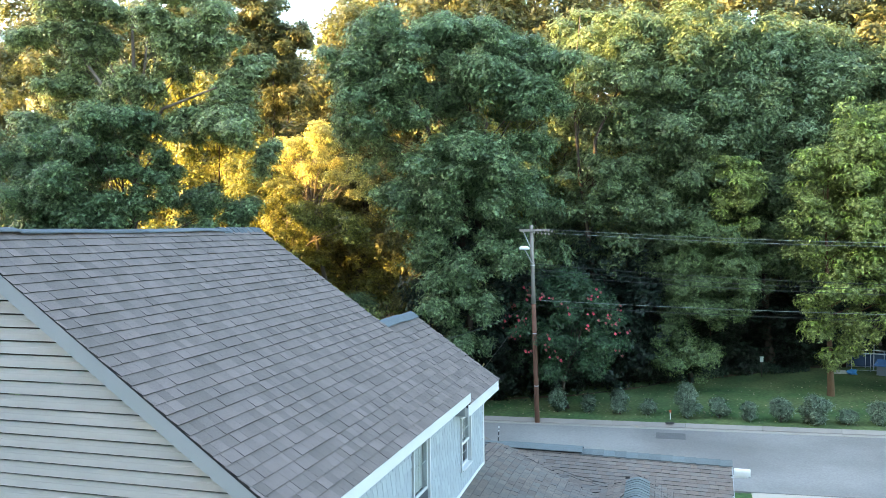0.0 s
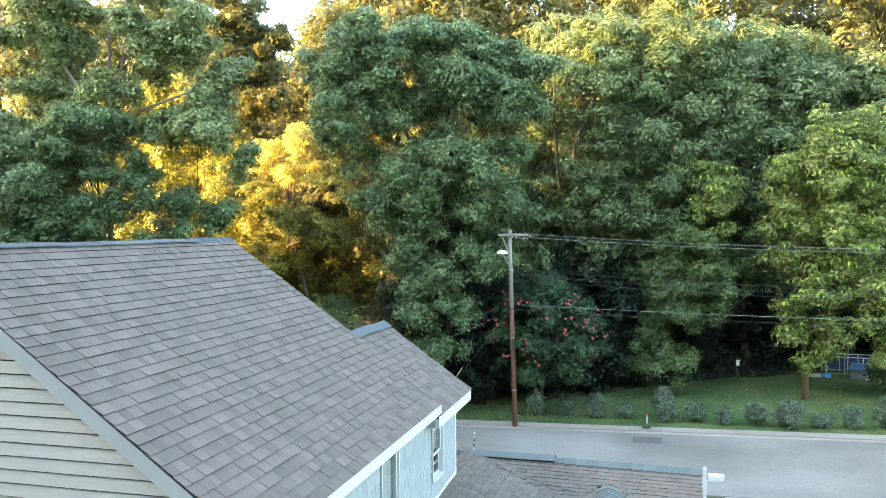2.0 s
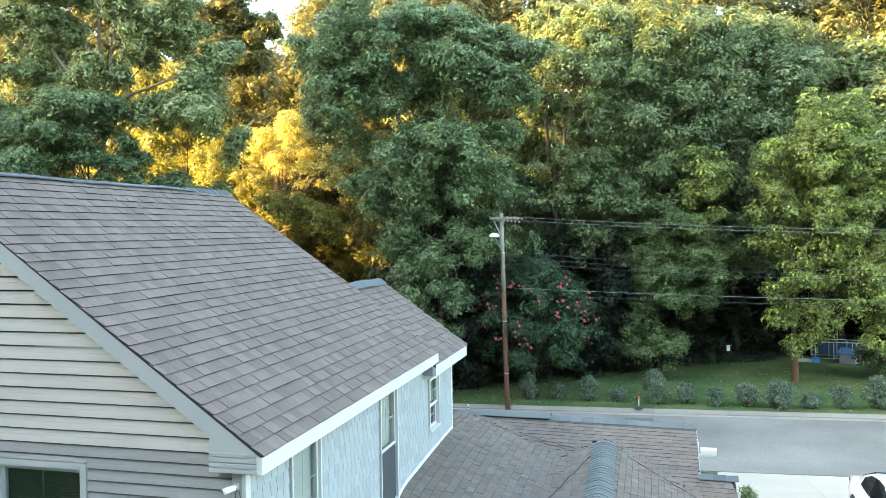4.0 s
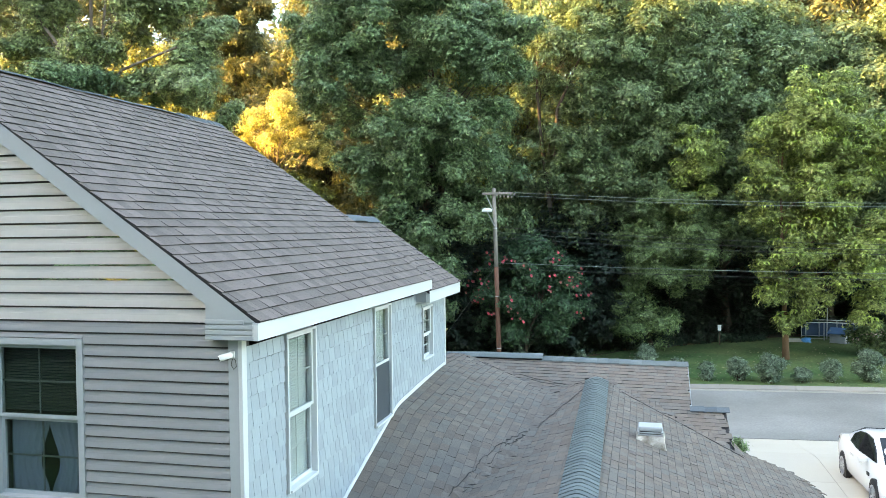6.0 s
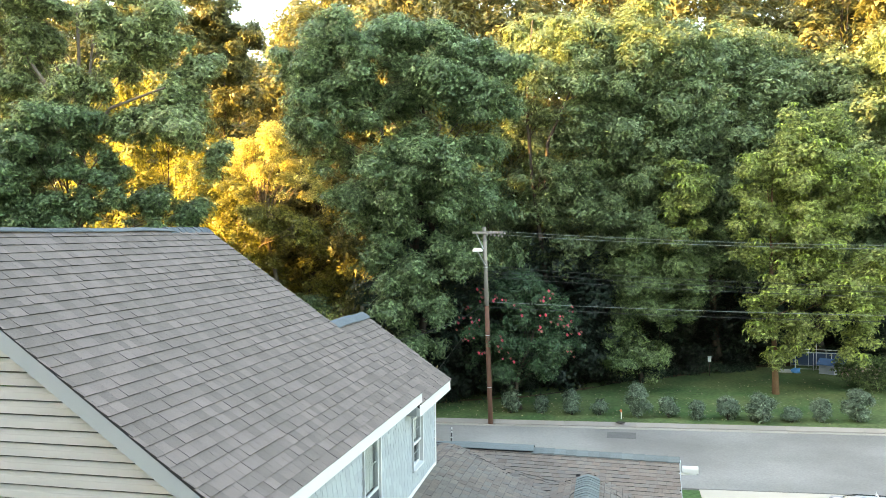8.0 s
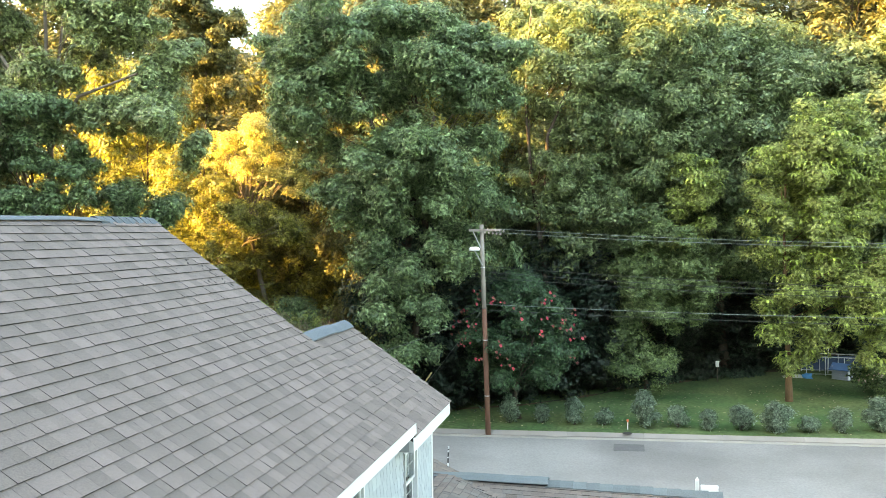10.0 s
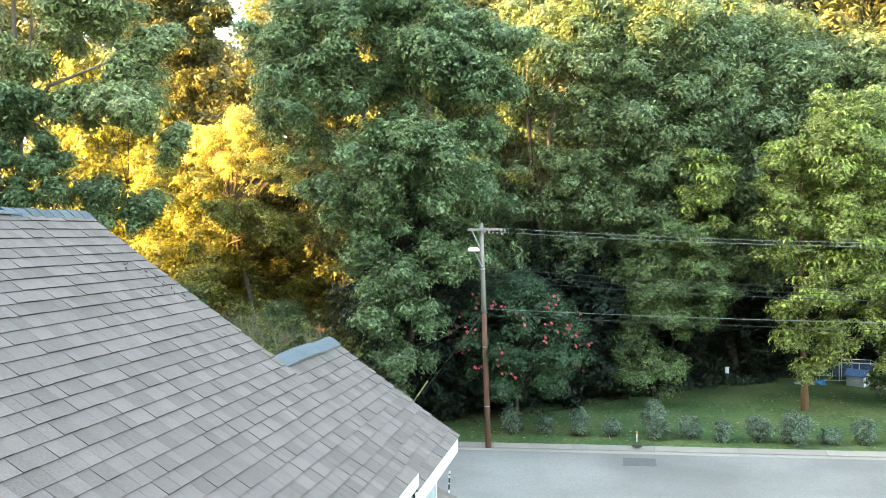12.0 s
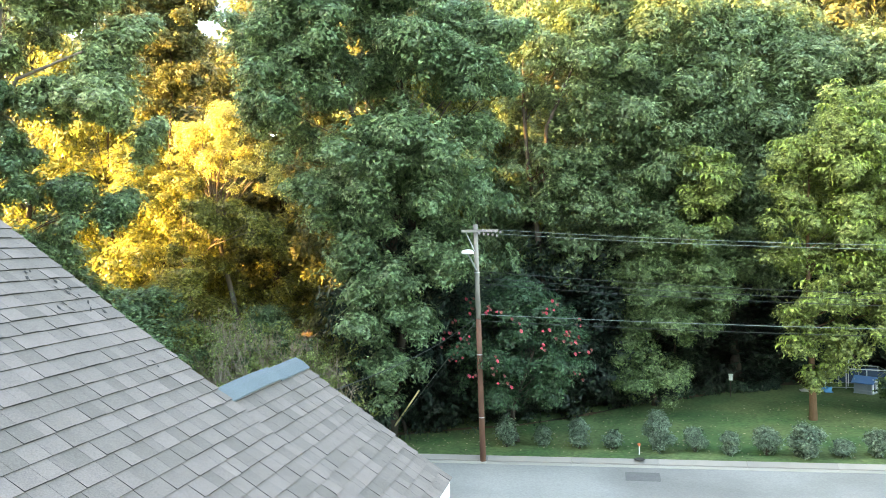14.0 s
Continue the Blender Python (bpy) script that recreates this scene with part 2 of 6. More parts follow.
def part(name, bm, mat, parent, label="", kind="", smooth=False):
    """Links a bmesh as one mesh object under a thing or a part."""
    me = mesh_of(bm, name, mat)
    if smooth:
        for p in me.polygons:
            p.use_smooth = True
    ob = new(name, me)
    ob.parent = parent
    return tagged(ob, label, "", "", kind)


def box(bm, x0, x1, y0, y1, z0, z1, bevel=0.0):
    m = Matrix.LocRotScale(((x0 + x1) / 2, (y0 + y1) / 2, (z0 + z1) / 2), None, (x1 - x0, y1 - y0, z1 - z0))
    vs = bmesh.ops.create_cube(bm, size=1, matrix=m)["verts"]
    if bevel:
        es = list({ed for v in vs for ed in v.link_edges})
        bmesh.ops.bevel(bm, geom=es, offset=bevel, segments=2, affect="EDGES", profile=0.5)
    return bm


def boxes(*dims, bevel=0.0):
    bm = bmesh.new()
    for d in dims:
        box(bm, *d, bevel=bevel)
    return bm


def prism(pts, thick):
    """A slab with the polygon pts on top and thick below it, along -z."""
    bm = bmesh.new()
    top = [bm.verts.new(p) for p in pts]
    low = [bm.verts.new((p[0], p[1], p[2] - thick)) for p in pts]
    bm.faces.new(top)
    bm.faces.new(low[::-1])
    for k in range(len(pts)):
        n = (k + 1) % len(pts)
        bm.faces.new((top[k], low[k], low[n], top[n]))
    return bm


def tube(bm, pts, radii, sides=8, cap=True):
    """A tube along pts with a radius at each."""
    rings = []
    pts = [Vector(p) for p in pts]
    for k, p in enumerate(pts):
        d = (pts[min(k + 1, len(pts) - 1)] - pts[max(k - 1, 0)]).normalized()
        side = d.cross(Vector((0, 1, 0)) if abs(d.y) < 0.9 else Vector((1, 0, 0))).normalized()
        up = side.cross(d)
        rings.append([bm.verts.new(p + radii[k] * (math.cos(2 * math.pi * j / sides) * side + math.sin(2 * math.pi * j / sides) * up)) for j in range(sides)])
    for r0, r1 in zip(rings, rings[1:]):
        for j in range(sides):
            bm.faces.new((r0[j], r0[(j + 1) % sides], r1[(j + 1) % sides], r1[j]))
    if cap:
        bm.faces.new(rings[0][::-1])
        bm.faces.new(rings[-1])
    return bm


def smooth(a, b, v):
    k = min(1, max(0, (v - a) / (b - a)))
    return k * k * (3 - 2 * k)


def ground_z(x, y):
    s = y - 0.073 * x
    z = -0.46 * smooth(16.8, 20.9, s)
    if s > 29.21:
        z = -0.24 + 0.22 * smooth(29.2, 37, s)
    return z


# ---- ground, road ----
xs = [-900, -300, -120] + [-60 + 3 * k for k in range(41)] + [120, 300, 900]
ys = [-900, -300, -120, -60, -30, -10, 0, 8, 12, 16] + [16.8 + 0.41 * k for k in range(11)] + [23, 26, 28.7, 29.2, 29.22, 29.4] + [30 + k for k in range(10)] + [42, 46, 52, 60, 80, 120, 300, 900, 2500]
bm = bmesh.new()
grid = [[bm.verts.new((x, y + (0.073 * x if abs(x) < 130 else 0.073 * math.copysign(130, x)), 0)) for x in xs] for y in ys]
for row in grid:
    for v in row:
        v.co.z = ground_z(max(-130, min(130, v.co.x)), v.co.y)
for r0, r1 in zip(grid, grid[1:]):
    for k in range(len(xs) - 1):
        bm.faces.new((r0[k], r0[k + 1], r1[k + 1], r1[k]))
ground = new("ground", mesh_of(bm, "ground", M_GRASS))
tagged(ground, "mown green lawn running back into leaf-littered shade", "ground", kind="structure")


def strip(name, s0, s1, z, thick, mat, label, x0=-110, x1=110):
    bm = prism([(x0, s0 + 0.073 * x0, z), (x1, s0 + 0.073 * x1, z), (x1, s1 + 0.073 * x1, z), (x0, s1 + 0.073 * x0, z)], thick)
    ob = new(name, mesh_of(bm, name, mat))
    return tagged(ob, label, name, kind="structure")


# Brown leaf litter; its darkest tone stands for the shade under the wood.
M_LITTER = material("shaded_litter", (0.030, 0.023, 0.015), rough=0.95, var=0.4, scale=0.8, fine=0.5, fine_scale=20, bump=0.8, bump_scale=18, tint=(0.110, 0.066, 0.034))
bm = bmesh.new()
edge_x = [-140, -60, -30, -20, -12, -8, -5, -2, 1, 3, 5, 7, 9, 12, 15, 20, 30, 60, 140]
near_y = [20, 22, 25, 27, 29.6, 30.6, 31.6, 33.2, 35.4, 37.4, 39.2, 40.6, 42.5, 44.2, 45.5, 45, 44, 42, 40]
lo = []
hi = []
for k, (x, y) in enumerate(zip(edge_x, near_y)):
    lo.append(bm.verts.new((x, y + 0.3 * math.sin(2.3 * k), ground_z(max(-120, min(120, x)), y + 0.3 * math.sin(2.3 * k)) + 0.012)))
    hi.append([bm.verts.new((x, yy, ground_z(max(-120, min(120, x)), yy) + 0.012)) for yy in (48, 60, 100, 200)])
for k in range(len(lo) - 1):
    c0, c1 = [lo[k]] + hi[k], [lo[k + 1]] + hi[k + 1]
    for j in range(4):
        bm.faces.new((c0[j], c1[j], c1[j + 1], c0[j + 1]))
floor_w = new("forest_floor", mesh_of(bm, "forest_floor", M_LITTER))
tagged(floor_w, "leaf litter on the ground under the wood, darkened for its shade", "forest floor", kind="structure")
strip("road", 20.9, 28.62, -0.40, 0.2, M_ROAD, "worn grey asphalt street with faint patches")


# kerb stones and gutter slabs, 3 m long
def slab_run(name, s0, s1, z0, z1, thick, mat, parent, x0, x1, step):
    """A row of concrete pieces along the road; z0 at s0 and z1 at s1."""
    me = None
    gap = 0.006
    x = x0
    while x < x1:
        if me is None:
            bm = bmesh.new()
            ends = []
            for xx in (gap, step - gap):
                ends.append([bm.verts.new((xx, s + 0.073 * xx, z)) for s, z in ((s0, z0), (s1 - 0.03, z1 - 0.004), (s1, z1 - 0.02), (s1, z1 - thick), (s0, z0 - thick))])
            for k in range(5):
                bm.faces.new((ends[0][k], ends[1][k], ends[1][(k + 1) % 5], ends[0][(k + 1) % 5]))
            bm.faces.new(ends[0][::-1])
            bm.faces.new(ends[1])
            me = mesh_of(bm, name, mat)
        ob = new(name, me)
        ob.parent = parent
        ob.location = (x, 0.073 * x, random.uniform(-0.004, 0.004))
        x += step


kerb = strip("kerb", 28.60, 29.24, -0.42, 0.1, M_KERB, "weathered concrete kerb with a pale gutter along the street")
slab_run("gutter_slab", 28.60, 28.94, -0.388, -0.392, 0.05, M_GUTTER, kerb, -24, 30, 3.05)
slab_run("kerb_stone", 28.94, 29.20, -0.36, -0.235, 0.1, M_KERB, kerb, -24, 30, 3.05)


def drive_z(x, y):
    return ground_z(x, y) + 0.03


bm = bmesh.new()
dy = [-20, -10, 0, 8, 12, 16, 16.8, 17.6, 18.4, 19.2, 20.0, 20.92]
rows_d = [[bm.verts.new((x, y + 0.073 * x, ground_z(x, y + 0.073 * x) + 0.012)) for x in (5.4, 18.0)] for y in dy]
for r0, r1 in zip(rows_d, rows_d[1:]):
    bm.faces.new((r0[0], r0[1], r1[1], r1[0]))
drive = new("driveway", mesh_of(bm, "driveway", M_DRIVE))
tagged(drive, "pale poured concrete driveway with saw-cut joints", "driveway", kind="structure")
for x0, x1 in ((5.4, 8.0), (8.0, 11.2), (11.2, 14.5), (14.5, 18.0)):
    for y0, y1 in zip((6.0, 9.0, 12.0, 15.0, 18.0), (9.0, 12.0, 15.0, 18.0, 20.93)):
        bm = bmesh.new()
        n = 6
        gap = 0.005
        cols = []
        for k in range(n + 1):
            y = y0 + gap + (y1 - y0 - 2 * gap) * k / n
            cols.append([bm.verts.new((x, y + 0.073 * x, drive_z(x, y + 0.073 * x) - d)) for x, d in ((x0 + gap, 0), (x1 - gap, 0), (x1 - gap, 0.03), (x0 + gap, 0.03))])
        for c0, c1 in zip(cols, cols[1:]):
            for j in range(4):
                bm.faces.new((c0[j], c0[(j + 1) % 4], c1[(j + 1) % 4], c1[j]))
        bm.faces.new(cols[0])
        bm.faces.new(cols[-1][::-1])
        ob = new("concrete_slab", mesh_of(bm, "concrete_slab", M_DRIVE))
        ob.parent = drive


# ---- the house ----
SLOPE, RIDGE_X, RIDGE_Z, EAVE_X, EAVE_Z = 0.71, -3.3, 8.235, 0.20, 5.75
FAR_Y0, FAR_Y1, FAR_RIDGE_X, FAR_RIDGE_Z, FAR_EAVE_Z = 5.52, 7.42, -1.35, 6.705, 5.585
house = thing("house", "two-storey house with grey lap siding, pale blue shakes and shingle roofs", "house")


def clear_of(y0, y1, z0, z1, holes):
    """Splits the rectangle round the holes (a0, a1, b0, b1) and returns what is left."""
    rects = [(y0, y1, z0, z1)]
    for a0, a1, b0, b1 in holes:
        out = []
        for r in rects:
            r0, r1, q0, q1 = r
            if a1 <= r0 or a0 >= r1 or b1 <= q0 or b0 >= q1:
                out.append(r)
                continue
            if r0 < a0:
                out.append((r0, a0, q0, q1))
            if a1 < r1:
                out.append((a1, r1, q0, q1))
            if q0 < b0:
                out.append((max(r0, a0), min(r1, a1), q0, b0))
            if b1 < q1:
                out.append((max(r0, a0), min(r1, a1), b1, q1))
        rects = out
    return rects


GABLE_WIN = (-2.50, -1.52, 4.07, 5.565)
SHAKE_WINS = [(0.84, 1.54, 4.01, 5.525), (3.40, 4.10, 4.01, 5.525), (5.69, 6.29, 4.48, 5.30)]

bm = bmesh.new()
for a0, a1, b0, b1 in clear_of(-6.6, 0, 0, 5.7, [GABLE_WIN]):
    box(bm, a0, a1, 0.0, 0.15, b0, b1)
gable_wall = part("wall", bm, M_WALL, house, "grey lap-sided gable wall")
bm = prism([(-6.7, 0.002, 0), (0.05, 0.002, 0), (RIDGE_X, 0.002, 0)], 0.01)
for v in bm.verts:
    x, y, z = v.co
    v.co = (x, 0.002 if z > -0.005 else 0.15, 5.7 if x != RIDGE_X else 5.7 + 3.3 * SLOPE)
part("gable", bm, M_WALL, house)
bm = bmesh.new()
for a0, a1, b0, b1 in clear_of(0.15, 7.16, 0, 5.45, SHAKE_WINS):
    box(bm, -0.15, -0.001, a0, a1, b0, b1)
shake_wall = part("wall", bm, M_WALL, house, "wall of pale blue-white shake siding")
for d in ((-6.6, -6.45, 0.15, 5.4, 0, 5.7), (-6.45, -2.6, 5.3, 5.45, 0, 5.7), (-2.75, -2.6, 5.45, 7.0, 0, 5.6), (-2.6, -0.15, 7.0, 7.15, 0, 5.5)):
    part("wall", boxes(d), M_SIDING, house)
part("floor", boxes((-6.4, -0.2, 0.2, 5.2, 3.2, 3.3), (-6.4, -0.2, 3.0, 3.1, 3.3, 5.6), (-3.0, -2.9, 0.2, 3.0, 3.3, 5.6)), M_ROOM, house)
part("ceiling", boxes((-6.4, -0.2, 0.2, 5.2, 5.62, 5.66), (-2.5, -0.2, 5.2, 7.0, 5.40, 5.44)), M_ROOM, house)


# lap siding: one slat a course, cut round the window
def slat_mesh(length, h, mat):
    bm = bmesh.new()
    # the open strip above each slat shows the dark wall as a shadow line
    prof = [(-0.030, 0.004), (-0.029, 0.010), (-0.022, h * 0.50), (-0.018, h * 0.56), (-0.013, h - 0.014), (-0.009, h - 0.012), (0.0, h - 0.012), (0.0, 0.004)]
    ends = [[bm.verts.new((x, y, z)) for y, z in prof] for x in (0, length)]
    n = len(prof)
    for k in range(n):
        bm.faces.new((ends[0][k], ends[1][k], ends[1][(k + 1) % n], ends[0][(k + 1) % n]))
    bm.faces.new(ends[0][::-1])
    bm.faces.new(ends[1])
    return mesh_of(bm, "siding_slat", mat)


COURSE, COURSE_TOP = 0.1016, 0.1235
z, course = 0.2432, COURSE
while z < 8.0:
    xr = -0.105 if z < 5.66 else 0.02 - (z - 5.70) / SLOPE
    xl = -6.55 if z < 5.66 else -6.6 + (z - 5.70) / SLOPE
    cut = (GABLE_WIN[0] - 0.004, GABLE_WIN[1] + 0.004, GABLE_WIN[2] - 0.004, GABLE_WIN[3] + 0.004)
    for s0, s1, c0, c1 in clear_of(xl, xr, z, z + course, [cut]):
        if s1 - s0 > 0.1 and c1 - c0 > 0.012:
            ob = new("siding_slat", slat_mesh(s1 - s0, c1 - c0, M_SIDING if course == COURSE else M_SIDINGTOP))
            ob.parent = gable_wall
            ob.location = (s0, 0, c0)
    z += course
    if z > 5.64:
        course = COURSE_TOP
part("corner_post", boxes((-0.105, -0.012, -0.026, 0.0, 0.2, 5.62), bevel=0.003), M_RAKE, house, "grey corner board")
part("corner_post", boxes((-0.012, 0.024, -0.028, 0.055, 0.2, 5.62), bevel=0.003), M_TRIM, house, "white corner board")
part("corner_post", boxes((0.0, 0.024, 7.10, 7.17, 4.15, 5.45), (-0.1, 0.0, 7.15, 7.17, 4.15, 5.45), bevel=0.003), M_TRIM, house, "white corner board")


# shakes: staggered boards of uneven width
def shake_mesh(w, h, mat):
    bm = bmesh.new()
    prof = [(0.019, 0.0), (0.0185, 0.003), (0.005, h), (0.0, h), (0.0, 0.0)]
    ends = [[bm.verts.new((x, y, z)) for x, z in prof] for y in (0.0032, w - 0.0032)]
    n = len(prof)
    for j in range(n):
        bm.faces.new((ends[0][j], ends[1][j], ends[1][(j + 1) % n], ends[0][(j + 1) % n]))
    bm.faces.new(ends[0][::-1])
    bm.faces.new(ends[1])
    return mesh_of(bm, "shake", mat)


def pack(pieces, mat, name, parent, label=""):
    """Joins (mesh, matrix) pairs into one part."""
    vs, fs, base = [], [], 0
    for me, mtx in pieces:
        vs += [mtx @ v.co for v in me.vertices]
        fs += [[base + i for i in p.vertices] for p in me.polygons]
        base += len(me.vertices)
    me = bpy.data.meshes.new(name)
    me.from_pydata(vs, [], fs)
    me.materials.append(mat)
    if name == "shingles":
        me.materials.append(M_CORE)
        me.polygons.foreach_set("material_index", [p.material_index for src, _ in pieces for p in src.polygons])
    ob = new(name, me)
    ob.parent = parent
    return tagged(ob, label, "", "", "stuff")


def low_roof_wall_z(y):
    """Height of the lower roof along the shake wall."""
    a, b, c = 4.20 + 0.05 * (y - 7), 4.20 - 0.045 * (y - 7), 4.06 + 0.30 * (y - 4.3)
    k = 0.02
    return -k * math.log(math.exp(-a / k) + math.exp(-b / k) + math.exp(-c / k)) + 0.006


rng = random.Random(4)
SHAKE_H, SHAKE_W = 0.146, [0.11, 0.125, 0.145, 0.16]
shake_me = [shake_mesh(w, SHAKE_H - 0.008, M_SHAKE) for w in SHAKE_W]
spare, made = [], 0
row = 0
while 2.9 + row * SHAKE_H < 5.5:
    z = 2.9 + row * SHAKE_H
    y = 0.055 - rng.uniform(0, 0.07)
    while y < 7.10:
        j = rng.choice((0, 1, 1, 2, 2, 3))
        w = SHAKE_W[j]
        y0, y1 = y, y + w
        y += w
        y0, y1 = max(y0, 0.052), min(y1, 7.105)
        if y1 - y0 < 0.015 or z + SHAKE_H < low_roof_wall_z(y0):
            continue
        zz = z + rng.uniform(-0.0015, 0.0015)
        for q0, q1, c0, c1 in clear_of(y0, y1, zz, zz + SHAKE_H - 0.008, [(a0 - 0.022, a1 + 0.004, b0 - 0.004, b1 + 0.004) for a0, a1, b0, b1 in SHAKE_WINS]):
            if q1 - q0 < 0.015 or c1 - c0 < 0.02:
                continue
            at = Matrix.Translation((0.0, q0, c0)) @ Matrix.Diagonal((1, (q1 - q0) / w, (c1 - c0) / (SHAKE_H - 0.008), 1))
            if made < 300 and y0 < 3.42:
                ob = new("shake", shake_me[j])
                ob.parent = shake_wall
                ob.matrix_basis = at
                made += 1
            else:
                spare.append((shake_me[j], at))
    row += 1
pack(spare, M_SHAKE_J, "shake", shake_wall)


# windows
def window(m, w, h, rail, blind=(), grille=(1, 1), screen=False, trim=0.05, label=""):
    """A double-hung window: m takes x right, y into the wall, z up from its lower left outer corner."""
    bm = boxes((0, trim, -0.035, 0.08, 0, h), (w - trim, w, -0.035, 0.08, 0, h), (trim, w - trim, -0.035, 0.08, h - trim, h), (trim, w - trim, -0.05, 0.08, 0, trim), bevel=0.004)
    bm.transform(m)
    # the gable window's white trim is coloured grey to hold its shade
    win = part("window", bm, M_TRIM if w < 0.9 else M_RAKE, house, label)
    i0, i1 = trim, w - trim
    for q0, q1, dy in ((rail, h - trim, 0.0), (trim, rail, 0.03)):
        s = 0.032
        bm = boxes((i0, i0 + s, dy, dy + 0.03, q0, q1), (i1 - s, i1, dy, dy + 0.03, q0, q1), (i0 + s, i1 - s, dy, dy + 0.03, q1 - s, q1), (i0 + s, i1 - s, dy, dy + 0.03, q0, q0 + s))
        bm.transform(m)
        part("sash", bm, M_TRIM if w < 0.9 else M_RAKE, win)
        bm = bmesh.new()
        for g in range(grille[0]):
            x = i0 + (i1 - i0) * (g + 1) / (grille[0] + 1)
            box(bm, x - 0.008, x + 0.008, dy + 0.017, dy + 0.024, q0 + s, q1 - s)
        for g in range(grille[1]):
            z = q0 + (q1 - q0) * (g + 1) / (grille[1] + 1)
            box(bm, i0 + s, i1 - s, dy + 0.0165, dy + 0.0235, z - 0.008, z + 0.008)
        bm.transform(m)
        part("grille", bm, M_BLIND if w < 0.9 else M_GRILLE, win)
        bm = boxes((i0 + s, i1 - s, dy + 0.009, dy + 0.013, q0 + s, q1 - s))
        bm.transform(m)
        pane = part("pane", bm, M_GLASS, win)
        pane.visible_shadow = False
    if screen:
        bm = boxes((i0, i1, 0.004, 0.008, trim, rail))
        bm.transform(m)
        part("screen", bm, M_SCREEN, win, "dark insect screen")
    for b0, b1 in blind:
        bm = bmesh.new()
        z = b0
        while z < b1:
            box(bm, i0 + 0.01, i1 - 0.01, 0.075, 0.10, z, z + 0.019)
            z += 0.025
        bm.transform(m)
        part("blind", bm, M_BLIND if w < 0.9 else M_DIMBLIND, win, "slatted blind")
    return win


def on_gable(x, z):
    return Matrix.Translation((x, 0.0, z))


def on_shake(y, z):
    return Matrix(((0, -1, 0, 0.0), (1, 0, 0, y), (0, 0, 1, z), (0, 0, 0, 1)))


g = GABLE_WIN
window(on_gable(g[0], g[2]), g[1] - g[0], g[3] - g[2], 0.77, blind=((0.82, 1.42),), trim=0.06, label="white-framed sash window in the gable wall")
bm = bmesh.new()
wide = g[1] - g[0] - 0.12
for side in (1, -1):
    rings = []
    for k in range(13):
        f = k / 12
        inner = wide * (0.50 - 0.13 * smooth(0.0, 0.62, f) + 0.10 * smooth(0.62, 1.0, f))
        outer = g[0] + 0.06 if side > 0 else g[1] - 0.06
        rings.append([bm.verts.new((outer + side * inner * j / 20, 0.135 + 0.016 * math.sin(1.55 * j + 1.3 * side), g[2] + 0.76 - 0.70 * f)) for j in range(21)])
    for r0, r1 in zip(rings, rings[1:]):
        for j in range(20):
            bm.faces.new((r0[j], r0[j + 1], r1[j + 1], r1[j]))
curtain = part("curtain", bm, material("sheer_curtain", (0.17, 0.20, 0.25), rough=0.9), house, "pale sheer curtains drawn aside", smooth=True)
for (a0, a1, b0, b1), rail, blind, screen in zip(SHAKE_WINS, (0.72, 0.75, 0.37), (((0.03, 1.42),), ((0.76, 1.43),), ((0.4, 0.75),)), (False, True, False)):
    window(on_shake(a0, b0), a1 - a0, b1 - b0, rail, blind, screen=screen, trim=0.026, label="narrow white sash window with slatted blind")


# ---- roofs ----
def shingle_mesh(w, expo, thick, mat):
    """One tab: the butt and the sides are black asphalt, and so draw the course's shadow line."""
    bm = bmesh.new()
    pts = [(0.0, thick), (expo + 0.035, 0.0035), (expo + 0.035, 0.0), (0.004, 0.0)]
    ends = [[bm.verts.new((x, y, z)) for y, z in pts] for x in (0.0009, w - 0.0009)]
    for j in range(4):
        f = bm.faces.new((ends[0][j], ends[1][j], ends[1][(j + 1) % 4], ends[0][(j + 1) % 4]))
        f.material_index = 1 if j == 3 else 0
    bm.faces.new(ends[0][::-1]).material_index = 1
    bm.faces.new(ends[1]).material_index = 1
    return mesh_of(bm, "shingle", mat, M_CORE)


EXPO = 0.1375
TABS = [0.090, 0.118, 0.145, 0.172]


def shingles(origin, along, up, length, rise, keep, near, parent, mat, mat_joined, seed, limit=300, expo=EXPO, thick=(0.015, 0.020)):
    """Courses of shingles on a plane: along runs with the course, up climbs the slope."""
    rng = random.Random(seed)
    o, u, v = Vector(origin), Vector(along).normalized(), Vector(up).normalized()
    n = u.cross(v)
    kinds = [[shingle_mesh(w, expo, t, mat) for t in thick] for w in TABS]
    spare, made = [], 0
    for r in range(int(rise / expo) + 1):
        s = -rng.random() * 0.3
        while s < length:
            j = rng.choice((0, 1, 1, 2, 2, 2, 3, 3))
            w = TABS[j]
            s0, s1 = max(s, 0.0), min(s + w, length)
            c = o + u * ((s0 + s1) / 2) + v * (r * expo + expo / 2)
            if s1 - s0 > 0.02 and keep(c, s0, s1, r * expo):
                p = o + u * s0 + v * (r * expo + rng.uniform(-0.0015, 0.0015)) + n * 0.012
                uu = (u + v * rng.uniform(-0.002, 0.002)).normalized()
                vv = n.cross(uu)
                m = Matrix(((uu.x, vv.x, n.x, p.x), (uu.y, vv.y, n.y, p.y), (uu.z, vv.z, n.z, p.z), (0, 0, 0, 1)))
                m = m @ Matrix.Diagonal(((s1 - s0) / w, 1, 1, 1))
                me = kinds[j][rng.random() < 0.35]
                if made < limit and near(c):
                    ob = new("shingle", me)
                    ob.parent = parent
                    ob.matrix_basis = m
                    made += 1
                else:
                    spare.append((me, m))
            s += w
    if spare:
        pack(spare, mat_joined, "shingles", house)


